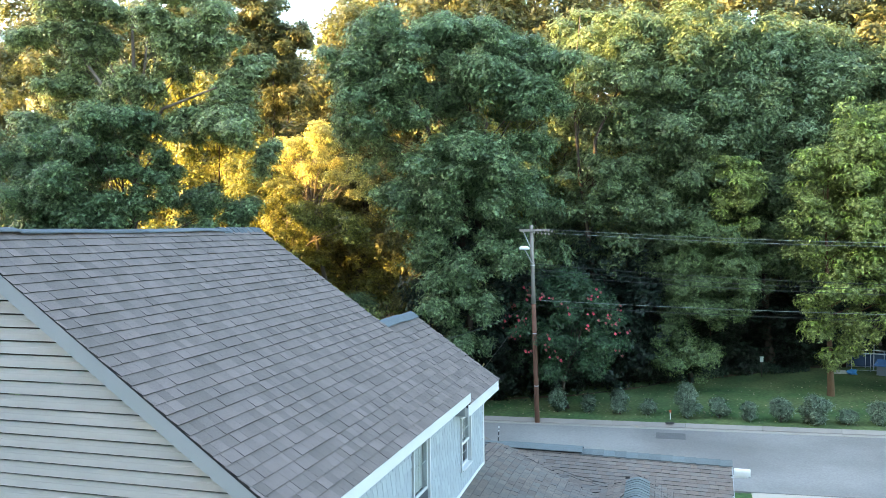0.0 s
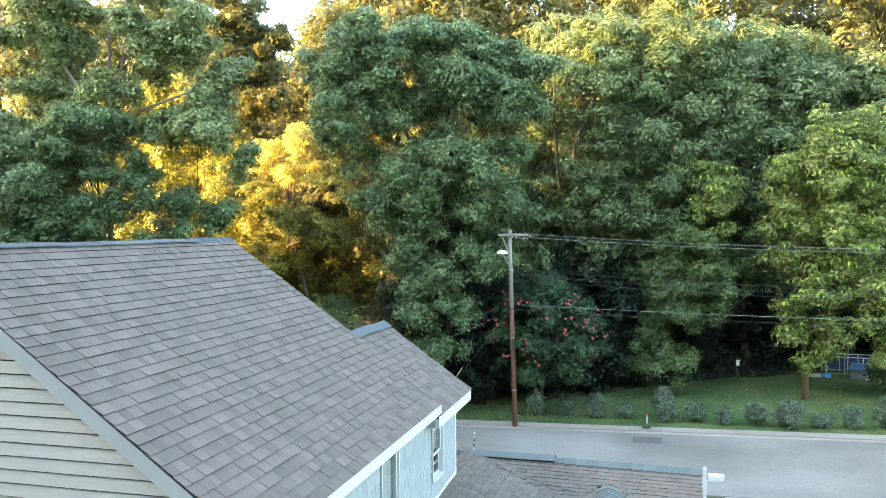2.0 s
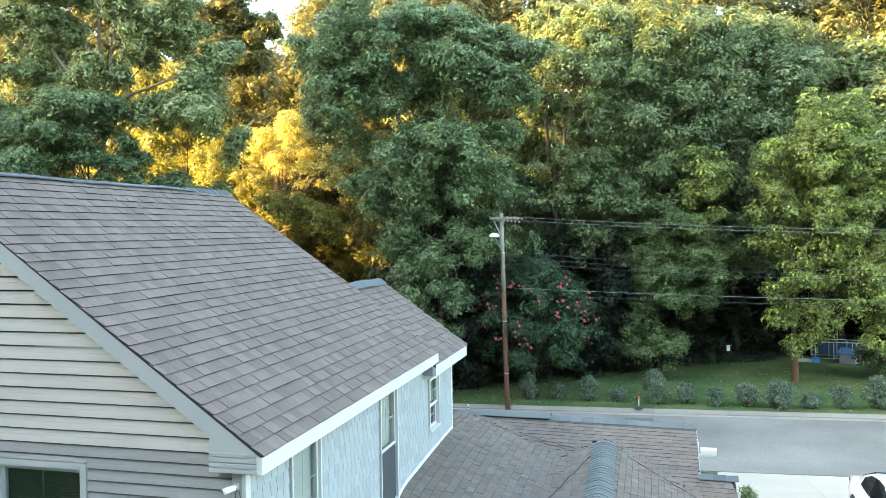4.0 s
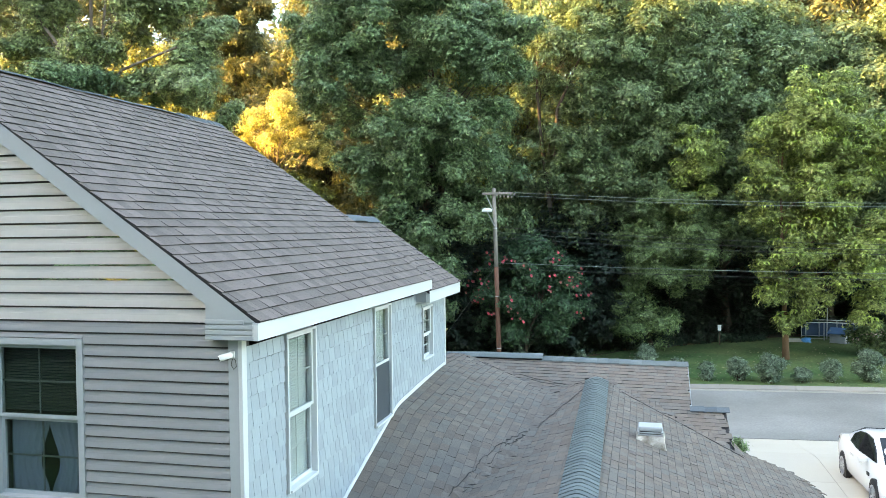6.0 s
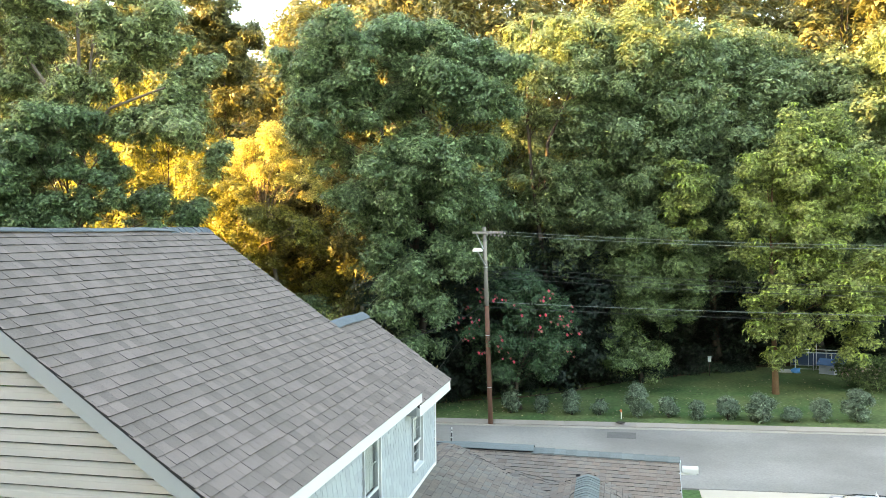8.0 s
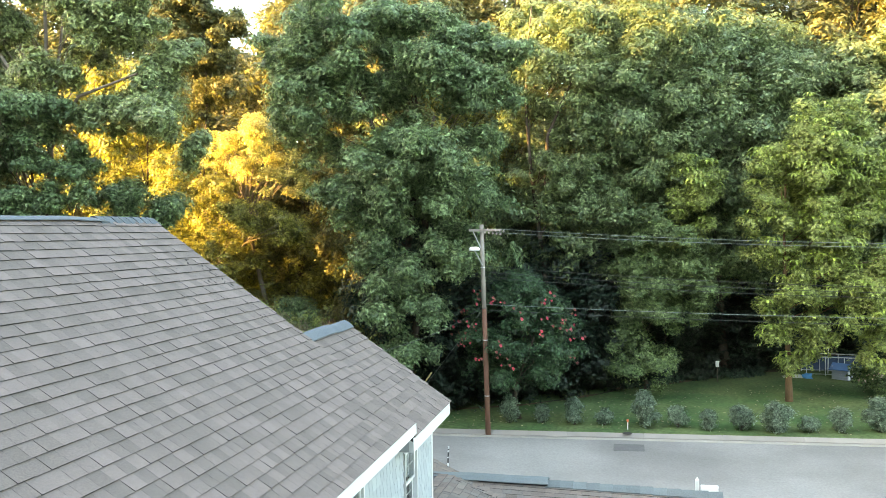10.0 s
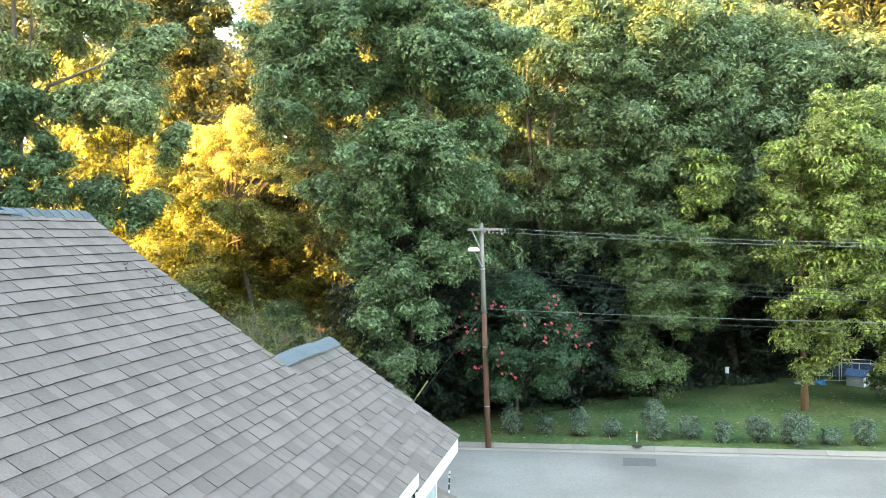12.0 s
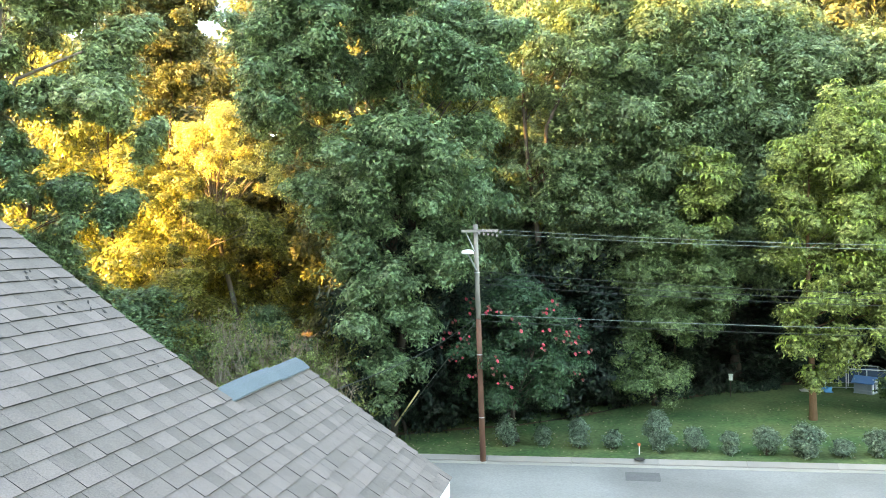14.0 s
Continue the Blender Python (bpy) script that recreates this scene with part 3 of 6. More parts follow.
# main roof deck: two slopes, and the small far roof against it
ROOF_Y0, ROOF_Y1 = -0.115, 5.56
bm = prism([(EAVE_X + 0.02, ROOF_Y0, EAVE_Z), (EAVE_X + 0.02, ROOF_Y1, EAVE_Z), (RIDGE_X, ROOF_Y1, RIDGE_Z), (RIDGE_X, ROOF_Y0, RIDGE_Z)], 0.022)
roof = part("roof", bm, M_FELT, house, "brown-grey shingle roof with a raised ridge cap")
part("roof", prism([(RIDGE_X, ROOF_Y0, RIDGE_Z), (RIDGE_X, ROOF_Y1, RIDGE_Z), (2 * RIDGE_X - 0.22, ROOF_Y1, EAVE_Z), (2 * RIDGE_X - 0.22, ROOF_Y0, EAVE_Z)], 0.05), M_SHINGLE_J, house)
bm = prism([(EAVE_X + 0.02, FAR_Y0 - 0.15, FAR_EAVE_Z), (EAVE_X + 0.02, FAR_Y1, FAR_EAVE_Z), (FAR_RIDGE_X, FAR_Y1, FAR_RIDGE_Z), (FAR_RIDGE_X, FAR_Y0 - 0.15, FAR_RIDGE_Z)], 0.05)
far_roof = part("roof", bm, M_FELT, house, "small lower shingle roof running on from the main slope")
part("roof", prism([(FAR_RIDGE_X, FAR_Y0, FAR_RIDGE_Z), (FAR_RIDGE_X, FAR_Y1, FAR_RIDGE_Z), (-2.9, FAR_Y1, FAR_EAVE_Z), (-2.9, FAR_Y0, FAR_EAVE_Z)], 0.05), M_SHINGLE_J, house)
run = EAVE_X + 0.03 - RIDGE_X
shingles((EAVE_X + 0.03, ROOF_Y0 - 0.01, EAVE_Z - 0.012), (0, 1, 0), (-run, 0, RIDGE_Z - EAVE_Z), ROOF_Y1 - ROOF_Y0, math.hypot(run, RIDGE_Z - EAVE_Z) - 0.14,
         lambda c, s0, s1, h: True, lambda c: 0.4 < c.y < 5 and c.x < -0.7 and c.z < 8.0, roof, M_SHINGLE, M_SHINGLE_J, 11)
frun = EAVE_X + 0.03 - FAR_RIDGE_X
shingles((EAVE_X + 0.03, FAR_Y0 - 0.12, FAR_EAVE_Z - 0.012), (0, 1, 0), (-frun, 0, FAR_RIDGE_Z - FAR_EAVE_Z), FAR_Y1 - FAR_Y0 + 0.14, math.hypot(frun, FAR_RIDGE_Z - FAR_EAVE_Z) - 0.05,
         lambda c, s0, s1, h: True, lambda c: True, far_roof, M_SHINGLE, M_SHINGLE_J, 12)


def cap_run(p0, p1, half, drop, parent, mat, step=0.145, lift=0.02, name="ridge_cap"):
    """Overlapping bent caps along a ridge from p0 to p1, the lap rising towards p1."""
    p0, p1 = Vector(p0), Vector(p1)
    d = (p1 - p0).normalized()
    side = d.cross(Vector((0, 0, 1))).normalized()
    bm = bmesh.new()
    prof = [(-half, -drop), (-half * 0.45, -drop * 0.3), (-half * 0.12, 0), (half * 0.12, 0), (half * 0.45, -drop * 0.3), (half, -drop)]
    ends = [[bm.verts.new((a, y, b + z)) for a, b in prof] + [bm.verts.new((a, y, b + z - 0.012)) for a, b in prof[::-1]] for y, z in ((0, 0.014), (step + 0.03, 0.002))]
    for j in range(12):
        bm.faces.new((ends[0][j], ends[1][j], ends[1][(j + 1) % 12], ends[0][(j + 1) % 12]))
    bm.faces.new(ends[0][::-1])
    bm.faces.new(ends[1])
    me = mesh_of(bm, name, mat)
    for q in range(int((p1 - p0).length / step)):
        p = p0 + d * step * q + Vector((0, 0, lift + random.uniform(-0.003, 0.003)))
        ob = new(name, me)
        ob.parent = parent
        ob.matrix_basis = Matrix(((side.x, d.x, 0, p.x), (side.y, d.y, 0, p.y), (side.z, d.z, 1, p.z), (0, 0, 0, 1)))


# tarry scuffs on the main slope
bm = bmesh.new()
rngs = random.Random(3)
for cx, cy in ((-2.38, 5.26), (-2.28, 5.27), (-2.16, 5.03), (-2.13, 5.32), (-1.59, 5.22), (-2.5, 5.1)):
    for _ in range(5):
        x, y = cx + rngs.uniform(-0.06, 0.06), cy + rngs.uniform(-0.07, 0.07)
        z = EAVE_Z + SLOPE * (EAVE_X - x) + 0.03
        m = Matrix.LocRotScale((x, y, z), Euler((0, math.atan(SLOPE), rngs.uniform(-1, 1))), (rngs.uniform(0.02, 0.06), rngs.uniform(0.008, 0.02), 0.005))
        bmesh.ops.create_icosphere(bm, subdivisions=1, radius=0.6, matrix=m)
part("scuff", bm, M_CORE, house, "dark tar scuffs", kind="stuff")

# fascia, rake boards and the boxed eave return
part("fascia", boxes((EAVE_X - 0.03, EAVE_X + 0.024, -0.122, FAR_Y0, 5.60, EAVE_Z - 0.004), (-0.05, EAVE_X - 0.03, -0.05, FAR_Y0, 5.60, 5.615), bevel=0.003), M_TRIM, house, "white fascia board")
part("fascia", boxes((EAVE_X - 0.03, EAVE_X + 0.024, FAR_Y0 - 0.14, FAR_Y1 + 0.004, 5.41, FAR_EAVE_Z - 0.004), (-0.05, EAVE_X - 0.03, FAR_Y0 - 0.14, FAR_Y1 - 0.02, 5.41, 5.425), bevel=0.003), M_TRIM, house, "white fascia board")
part("eave_box", boxes((-0.02, EAVE_X - 0.03, FAR_Y0 - 0.15, FAR_Y0, 5.42, 5.60)), M_RAKE, house)
bm = bmesh.new()
pr = [(-0.26, 5.60), (EAVE_X - 0.005, 5.60), (EAVE_X - 0.005, 5.735), (-0.26, 5.735 + 0.45 * SLOPE)]
front = [bm.verts.new((x, -0.108, z)) for x, z in pr]
back = [bm.verts.new((x, 0.0, z)) for x, z in pr]
bm.faces.new(front)
bm.faces.new(back[::-1])
for j in range(4):
    bm.faces.new((front[j], back[j], back[(j + 1) % 4], front[(j + 1) % 4]))
ret = part("eave_return", bm, M_RAKE, house, "pale boxed eave return")
for k in range(4):
    part("siding_strip", boxes((-0.262, EAVE_X - 0.008 - (0.10 if k == 3 else 0), -0.122, -0.108, 5.602 + 0.044 * k, 5.638 + 0.044 * k), bevel=0.004), M_RAKE, ret)
for sgn in (1, -1):
    bm = bmesh.new()
    xe = EAVE_X if sgn > 0 else 2 * RIDGE_X - EAVE_X
    pr = [(xe, EAVE_Z - 0.002), (RIDGE_X, RIDGE_Z - 0.002), (RIDGE_X, RIDGE_Z - 0.175), (xe - sgn * 0.25, EAVE_Z - 0.175 + 0.25 * SLOPE)]
    f0 = [bm.verts.new((x, -0.119, z)) for x, z in pr]
    b0 = [bm.verts.new((x, 0.0, z)) for x, z in pr]
    bm.faces.new(f0)
    bm.faces.new(b0[::-1])
    for j in range(4):
        bm.faces.new((f0[j], b0[j], b0[(j + 1) % 4], f0[(j + 1) % 4]))
    part("rake_board", bm, M_RAKE, house, "pale grey rake board")

# ---- lower roof ----
LOW_RIDGE_Y, LOW_RIDGE_Z, CROSS_X, CROSS_Z = 8.75, 4.13, 2.66, 3.80


def low_ridge_z(x):
    """The lower ridge sags a little towards its end."""
    return LOW_RIDGE_Z - 0.018 * max(0.0, x + 0.3)


def cross_x(y):
    """The cross ridge runs a little askew."""
    return CROSS_X - 0.020 * (y - 0.8)


def cross_z(y):
    return CROSS_Z + 0.008 * max(0.0, y)


def p_back(x, y):
    return low_ridge_z(x) - 0.47 * (LOW_RIDGE_Y - y) if x < 4.645 else -9.0


def p_wall(x, y):
    return low_roof_wall_z(y) - 0.31 * max(x, 0)


def p_gable(x, y):
    d = x - cross_x(y)
    return cross_z(y) - (0.33 * -d if d < 0 else 0.38 * d)


def low_z(x, y):
    return max(p_back(x, y), p_wall(x, y), p_gable(x, y))


def low_inside(x, y):
    if x < 0 and y < 7.17:
        return False
    if y > 7.62:
        return x < 4.05
    if y > 6.85:
        return x < 4.63
    return x < min(5.8, 5.5 + 0.45 * (6.85 - y))


bm = bmesh.new()
cell, corners = 0.1, {}


def low_corner(i, j):
    if (i, j) not in corners:
        x, y = -2.5 + cell * i, -1.0 + cell * j
        corners[i, j] = bm.verts.new((x, y, low_z(x, y) - 0.012))
    return corners[i, j]


for i in range(84):
    for j in range(98):
        if low_inside(-2.5 + cell * (i + 0.5), -1.0 + cell * (j + 0.5)):
            bm.faces.new([low_corner(i + p, j + q) for p, q in ((0, 0), (1, 0), (1, 1), (0, 1))])
low_roof = part("roof", bm, M_FELT, house, "faded brown shingle roof with a valley, low cross ridge and cracked edges")


def tab_mesh(corners, thick, rim):
    """One tab laid on the roof's surface: corners run butt left, butt right, top right, top left."""
    a, b, c, d = corners
    up, hem = Vector((0, 0, 0.007 + thick)), Vector((0, 0, -0.004))
    c, d = c + Vector((0, 0, 0.008)), d + Vector((0, 0, 0.008))
    a1, b1 = a + up, b + up
    rim = min(0.2, rim / max(0.01, (d - a1).length))
    vs = [a1, b1, c, d, a + hem, b + hem, a1.lerp(d, rim), b1.lerp(c, rim)]
    return vs, [(6, 7, 2, 3), (0, 1, 7, 6), (4, 5, 1, 0), (4, 0, 6, 3), (5, 2, 7, 1)], [0, 1, 1, 1, 1]


def low_courses(across, downhill, steep, start, stop, s0, s1, region, near, seed, limit, expo=0.125, rim=0.002, gap=0.0012):
    """Courses over a face of the lower roof: across is the axis that the slope falls along."""
    rng = random.Random(seed)
    step = expo / math.hypot(1, steep)
    vs, fs, ms, made = [], [], [], 0
    a = start
    while (a - stop) * downhill > 0:
        b = s0 - rng.random() * 0.2
        sway = rng.uniform(-0.004, 0.004)
        while b < s1:
            w = rng.choice((0.11, 0.14, 0.14, 0.17, 0.2))
            thick = rng.choice((0.006, 0.006, 0.010))
            pts = []
            for q, e in ((a + sway, b + gap), (a + sway, b + w - gap), (a - downhill * (step + 0.035), b + w - gap), (a - downhill * (step + 0.035), b + gap)):
                x, y = (q, e) if across == "x" else (e, q)
                if across == "y":
                    x = min(x, 4.062 if a > 7.60 else 4.652)
                elif x > 4.63:
                    y = min(y, 6.862 - max(0.0, x - 5.5) / 0.45)
                y = min(y, LOW_RIDGE_Y)
                pts.append(Vector((x, y, low_z(x, y))))
            c = (pts[0] + pts[2]) / 2
            if region(c.x, c.y) and low_inside(c.x, c.y) and (pts[1] - pts[0]).length > 0.02:
                v, f, m = tab_mesh(pts, thick, rim)
                if made < limit and near(c):
                    me = bpy.data.meshes.new("shingle")
                    me.from_pydata(v, [], f)
                    me.materials.append(M_LOW)
                    me.materials.append(M_CORE)
                    me.polygons.foreach_set("material_index", m)
                    ob = new("shingle", me)
                    ob.parent = low_roof
                    made += 1
                else:
                    fs += [[len(vs) + k for k in p] for p in f]
                    vs += v
                    ms += m
            b += w
        a -= downhill * step
    me = bpy.data.meshes.new("shingles")
    me.from_pydata(vs, [], fs)
    me.materials.append(M_LOW_J)
    me.materials.append(M_CORE)
    me.polygons.foreach_set("material_index", ms)
    ob = new("shingles", me)
    ob.parent = low_roof
    tagged(ob, "", "", "", "stuff")


def top_is(f, x, y):
    return f(x, y) > low_z(x, y) - 0.016


low_courses("x", 1, 0.31, 4.2, -0.1, 0.0, 8.7, lambda x, y: top_is(p_wall, x, y), lambda c: 2.2 < c.y < 6.2 and c.x < 1.4, 22, 110)
low_courses("y", -1, 0.47, 5.6, 8.74, -2.4, 4.66, lambda x, y: top_is(p_back, x, y), lambda c: c.x > 2.5, 21, 70, 0.092)
low_courses("x", -1, 0.33, 0.0, CROSS_X + 0.02, -0.9, 8.2, lambda x, y: x < cross_x(y) and top_is(p_gable, x, y), lambda c: c.y > 2.5, 24, 50)
low_courses("x", 1, 0.38, 5.85, CROSS_X - 0.16, -0.9, 8.2, lambda x, y: x >= cross_x(y) and top_is(p_gable, x, y), lambda c: c.y > 3.0 and c.x < 4.2, 25, 70, 0.105, rim=0.006, gap=0.0022)
part("roof", prism([(-2.5, LOW_RIDGE_Y, LOW_RIDGE_Z), (4.05, LOW_RIDGE_Y, low_ridge_z(4.05)), (4.05, 12.5, 2.4), (-2.5, 12.5, 2.4)], 0.05), M_LOW_J, house)
for d in ((0.03, 5.5, -0.8, 6.4, 0, 2.55), (-2.4, 3.9, 7.2, 12.2, 0, 2.4)):
    part("wall", boxes(d), M_SIDING, house)
part("rake_board", boxes((4.045, 4.065, 8.72, 8.76, 3.9, 4.03)), M_LOW, house)

# caps and vents on the ridges
def ridge_vent(x, z, y0, y1, half, drop, lift, parent, along="y", mat=None):
    """A raised bent strip of vent along a ridge; a black box below it stands for the shade under its edges."""
    bm = bmesh.new()
    prof = [(-half, -drop), (-half * 0.4, -drop * 0.28), (0, 0), (half * 0.4, -drop * 0.28), (half, -drop)]
    n = max(2, int((y1 - y0) / 0.3))
    rings = []
    for k in range(n + 1):
        q = y0 + (y1 - y0) * k / n
        w = 0.006 * math.sin(2.1 * q) + 0.004 * math.sin(5.3 * q)
        rings.append([bm.verts.new((a, q, b + lift + w)) for a, b in prof] + [bm.verts.new((a, q, b + lift + w - 0.012)) for a, b in prof[::-1]])
    for r0, r1 in zip(rings, rings[1:]):
        for j in range(10):
            bm.faces.new((r0[j], r1[j], r1[(j + 1) % 10], r0[(j + 1) % 10]))
    bm.faces.new(rings[0][::-1])
    bm.faces.new(rings[-1])
    m = Matrix.Translation((x, 0, z)) if along == "y" else Matrix(((0, 1, 0, 0), (1, 0, 0, x), (0, 0, 1, z), (0, 0, 0, 1)))
    bm.transform(m)
    part("ridge_vent", bm, mat or M_CAP, parent, "blue-grey raised ridge vent")
    bm = boxes((-half * 0.8, half * 0.8, y0 + 0.01, y1 - 0.01, -drop * 0.8, lift - drop * 0.9))
    bm.transform(m)
    part("vent_core", bm, M_FELT, parent)


cap_run((RIDGE_X, 4.4, RIDGE_Z), (RIDGE_X, 5.62, RIDGE_Z), 0.13, 0.088, roof, M_CAP, lift=0.004)
ridge_vent(RIDGE_X, RIDGE_Z, 0.60, 2.65, 0.125, 0.036, 0.004, roof)
ridge_vent(RIDGE_X, RIDGE_Z, 2.64, 4.54, 0.125, 0.036, 0.000, roof)
ridge_vent(RIDGE_X, RIDGE_Z, -0.13, 0.62, 0.125, 0.036, 0.022, roof)
ridge_vent(FAR_RIDGE_X, FAR_RIDGE_Z, 5.74, 6.75, 0.15, 0.095, 0.045, far_roof)
ridge_vent(FAR_RIDGE_X, FAR_RIDGE_Z, 6.73, 7.43, 0.15, 0.095, 0.030, far_roof)
ridge_vent(LOW_RIDGE_Y, LOW_RIDGE_Z - 0.012, -2.4, 1.50, 0.15, 0.07, 0.05, low_roof, along="x", mat=M_LOWCAP)
cap_run((4.08, LOW_RIDGE_Y, low_ridge_z(4.08)), (1.4, LOW_RIDGE_Y, low_ridge_z(1.4)), 0.14, 0.06, low_roof, M_LOWCAP, step=0.2)
cap_run((cross_x(-0.9), -0.9, cross_z(-0.9) + 0.01), (cross_x(8.0), 8.0, cross_z(8.0) + 0.015), 0.2, 0.07, low_roof, M_LOWCAP, step=0.12)
cap_run((5.75, 6.2, p_gable(5.75, 6.2)), (5.5, 6.84, p_gable(5.5, 6.84)), 0.09, 0.03, low_roof, M_LOW, step=0.14, lift=0.012)
cap_run((5.5, 6.84, p_gable(5.5, 6.84)), (4.66, 6.84, p_gable(4.66, 6.84)), 0.09, 0.03, low_roof, M_LOW, step=0.14, lift=0.012)
cap_run((4.65, 7.60, p_back(4, 7.6)), (4.05, 7.60, p_back(4, 7.6)), 0.13, 0.05, low_roof, M_CAP, step=0.195)
part("rake_board", prism([(4.05, 7.6, p_back(4, 7.6) - 0.02), (4.075, 7.6, p_back(4, 7.6) - 0.02), (4.075, 8.75, 4.04), (4.05, 8.75, 4.04)], 0.12), M_RAKE, house, "pale rake board")
# step flashing along the shake wall
bm = bmesh.new()
prev = None
for k in range(41):
    y = 0.6 + 6.5 * k / 40
    z = low_roof_wall_z(y)
    ring = [bm.verts.new((x, y, z + d)) for x, d in ((0.0, 0.055), (0.022, 0.05), (0.024, 0.03), (0.032, 0.012), (0.0, 0.012))]
    if prev:
        for j in range(5):
            bm.faces.new((prev[j], ring[j], ring[(j + 1) % 5], prev[(j + 1) % 5]))
    prev = ring
part("flashing", bm, M_TRIM, house, "white flashing strip over the lower roof")
# cracked, lifted shingle edges along the valleys and the crease below the ridge
rngv = random.Random(9)


def crack(x0, y0, x1, y1, r, wander, broken=0.0):
    n = int(math.hypot(x1 - x0, y1 - y0) / 0.075)
    run = []
    for k in range(n + 2):
        f = k / n
        x, y = x0 + (x1 - x0) * f + rngv.uniform(-wander, wander), y0 + (y1 - y0) * f + rngv.uniform(-wander, wander)
        if k > n or rngv.random() < broken:
            if len(run) > 1:
                part("valley_seam", tube(bmesh.new(), run, [r * rngv.uniform(0.5, 1.3) for _ in run], 4), M_CORE, house)
            run = []
        else:
            run.append((x, y, low_z(x, y) + 0.018))


crack(2.40, 7.6, 0.65, 1.7, 0.0065, 0.028, 0.0)
crack(1.85, 5.6, 0.90, 1.9, 0.0055, 0.035, 0.04)
crack(2.82, 7.75, 4.75, 6.5, 0.006, 0.015, 0.03)
crack(0.1, 8.45, 2.3, 7.9, 0.0035, 0.012, 0.05)
crack(0.9, 8.2, 2.4, 7.8, 0.003, 0.012, 0.06)

# roof ventilator on the cross ridge's slope
vent = thing("roof_vent", "weathered metal roof ventilator with a pale louvred cap", "roof vent", (3.38, 5.2, p_gable(3.38, 5.2)))
bm = bmesh.new()
lo = [bm.verts.new(p) for p in ((-0.23, -0.21, -0.02), (0.23, -0.21, -0.19), (0.23, 0.21, -0.19), (-0.23, 0.21, -0.02))]
hi = [bm.verts.new(p) for p in ((-0.18, -0.16, 0.12), (0.18, -0.16, 0.12), (0.18, 0.16, 0.12), (-0.18, 0.16, 0.12))]
bm.faces.new(lo[::-1])
bm.faces.new(hi)
for j in range(4):
    bm.faces.new((lo[j], lo[(j + 1) % 4], hi[(j + 1) % 4], hi[j]))
bmesh.ops.subdivide_edges(bm, edges=bm.edges[:], cuts=4, use_grid_fill=True)
for v in bm.verts:
    v.co += Vector((noise.noise(v.co * 9), noise.noise(v.co * 9 + Vector((5, 0, 0))), 0)) * 0.022
M_RUST = material("vent_skirt", (0.195, 0.176, 0.150), rough=0.9, var=0.5, scale=9, fine=0.4, fine_scale=50, tint=(0.42, 0.40, 0.36))
part("skirt", bm, M_RUST, vent, "patchy tan flashing skirt")
part("louvre", boxes((-0.14, 0.14, -0.12, 0.12, 0.12, 0.18)), M_FELT, vent)
part("louvre", boxes((-0.17, 0.17, -0.15, 0.15, 0.128, 0.142), (-0.17, 0.17, -0.15, 0.15, 0.158, 0.17)), M_RAKE, vent, "pale louvre blades")
part("cap", boxes((-0.16, 0.16, -0.14, 0.14, 0.18, 0.245), bevel=0.02), M_RAKE, vent, "pale metal cap")

# security camera under the eave return
M_CAMBODY = material("camera_plastic", (0.62, 0.62, 0.60), rough=0.4)
cctv = thing("security_camera", "small white security camera with a looped cable on the siding", "camera", (-0.06, -0.03, 5.46))
cctv.scale = (0.75, 0.75, 0.75)
part("bracket", boxes((-0.03, 0.03, -0.015, 0.0, -0.03, 0.05), (-0.012, 0.012, -0.07, -0.01, 0.0, 0.022), bevel=0.004), M_CAMBODY, cctv)
bm = tube(bmesh.new(), [(0.02, -0.06, 0.02), (-0.06, -0.13, -0.005), (-0.085, -0.15, -0.015)], [0.032, 0.036, 0.034], 12)
part("body", bm, M_CAMBODY, cctv, smooth=True)
bm = tube(bmesh.new(), [(-0.084, -0.149, -0.0148), (-0.088, -0.153, -0.0165)], [0.024, 0.024], 12)
part("lens", bm, M_CORE, cctv, "dark lens")
bm = tube(bmesh.new(), [(0.0, -0.012, 0.0), (0.04, -0.012, -0.05), (0.05, -0.012, -0.12), (0.015, -0.012, -0.15), (-0.015, -0.012, -0.1), (0.005, -0.012, -0.03)], [0.004] * 6, 6)
part("cable", bm, M_CORE, cctv, "dark looped cable")

# front wing beyond the lower ridge, with its rake and gutter
WX, WZ, WY = -1.10, 2.17, 15.0
part("roof", prism([(WX, 9.5, WZ), (WX, WY, WZ), (WX - 2.6, WY, WZ + 1.2), (WX - 2.6, 9.5, WZ + 1.2)], 0.06), M_FELT, house)
wing = house.children[-1]
shingles((WX + 0.02, 12.5, WZ - 0.01), (0, 1, 0), (-2.6, 0, 1.2), WY - 12.5, 2.0, lambda c, s0, s1, h: True, lambda c: False, wing, M_LOW, M_LOW_J, 31)
part("roof", prism([(WX - 2.6, 9.5, WZ + 1.2), (WX - 2.6, WY, WZ + 1.2), (WX - 5.2, WY, WZ), (WX - 5.2, 9.5, WZ)], 0.06), M_LOW_J, house)
part("gutter", boxes((WX, WX + 0.09, 12.0, WY, WZ - 0.13, WZ - 0.02), bevel=0.012), M_TRIM, house, "white gutter")
part("wall", boxes((WX - 5.0, WX - 0.2, 12.2, WY - 0.1, 0, WZ - 0.05)), M_WALL, house)
M_STRIPE = material("pole_black", (0.03, 0.03, 0.035), rough=0.5)
rod = thing("striped_rod", "slender black and white rod standing on the roof edge", "rod", (-1.48, 14.95, WZ + 0.17))
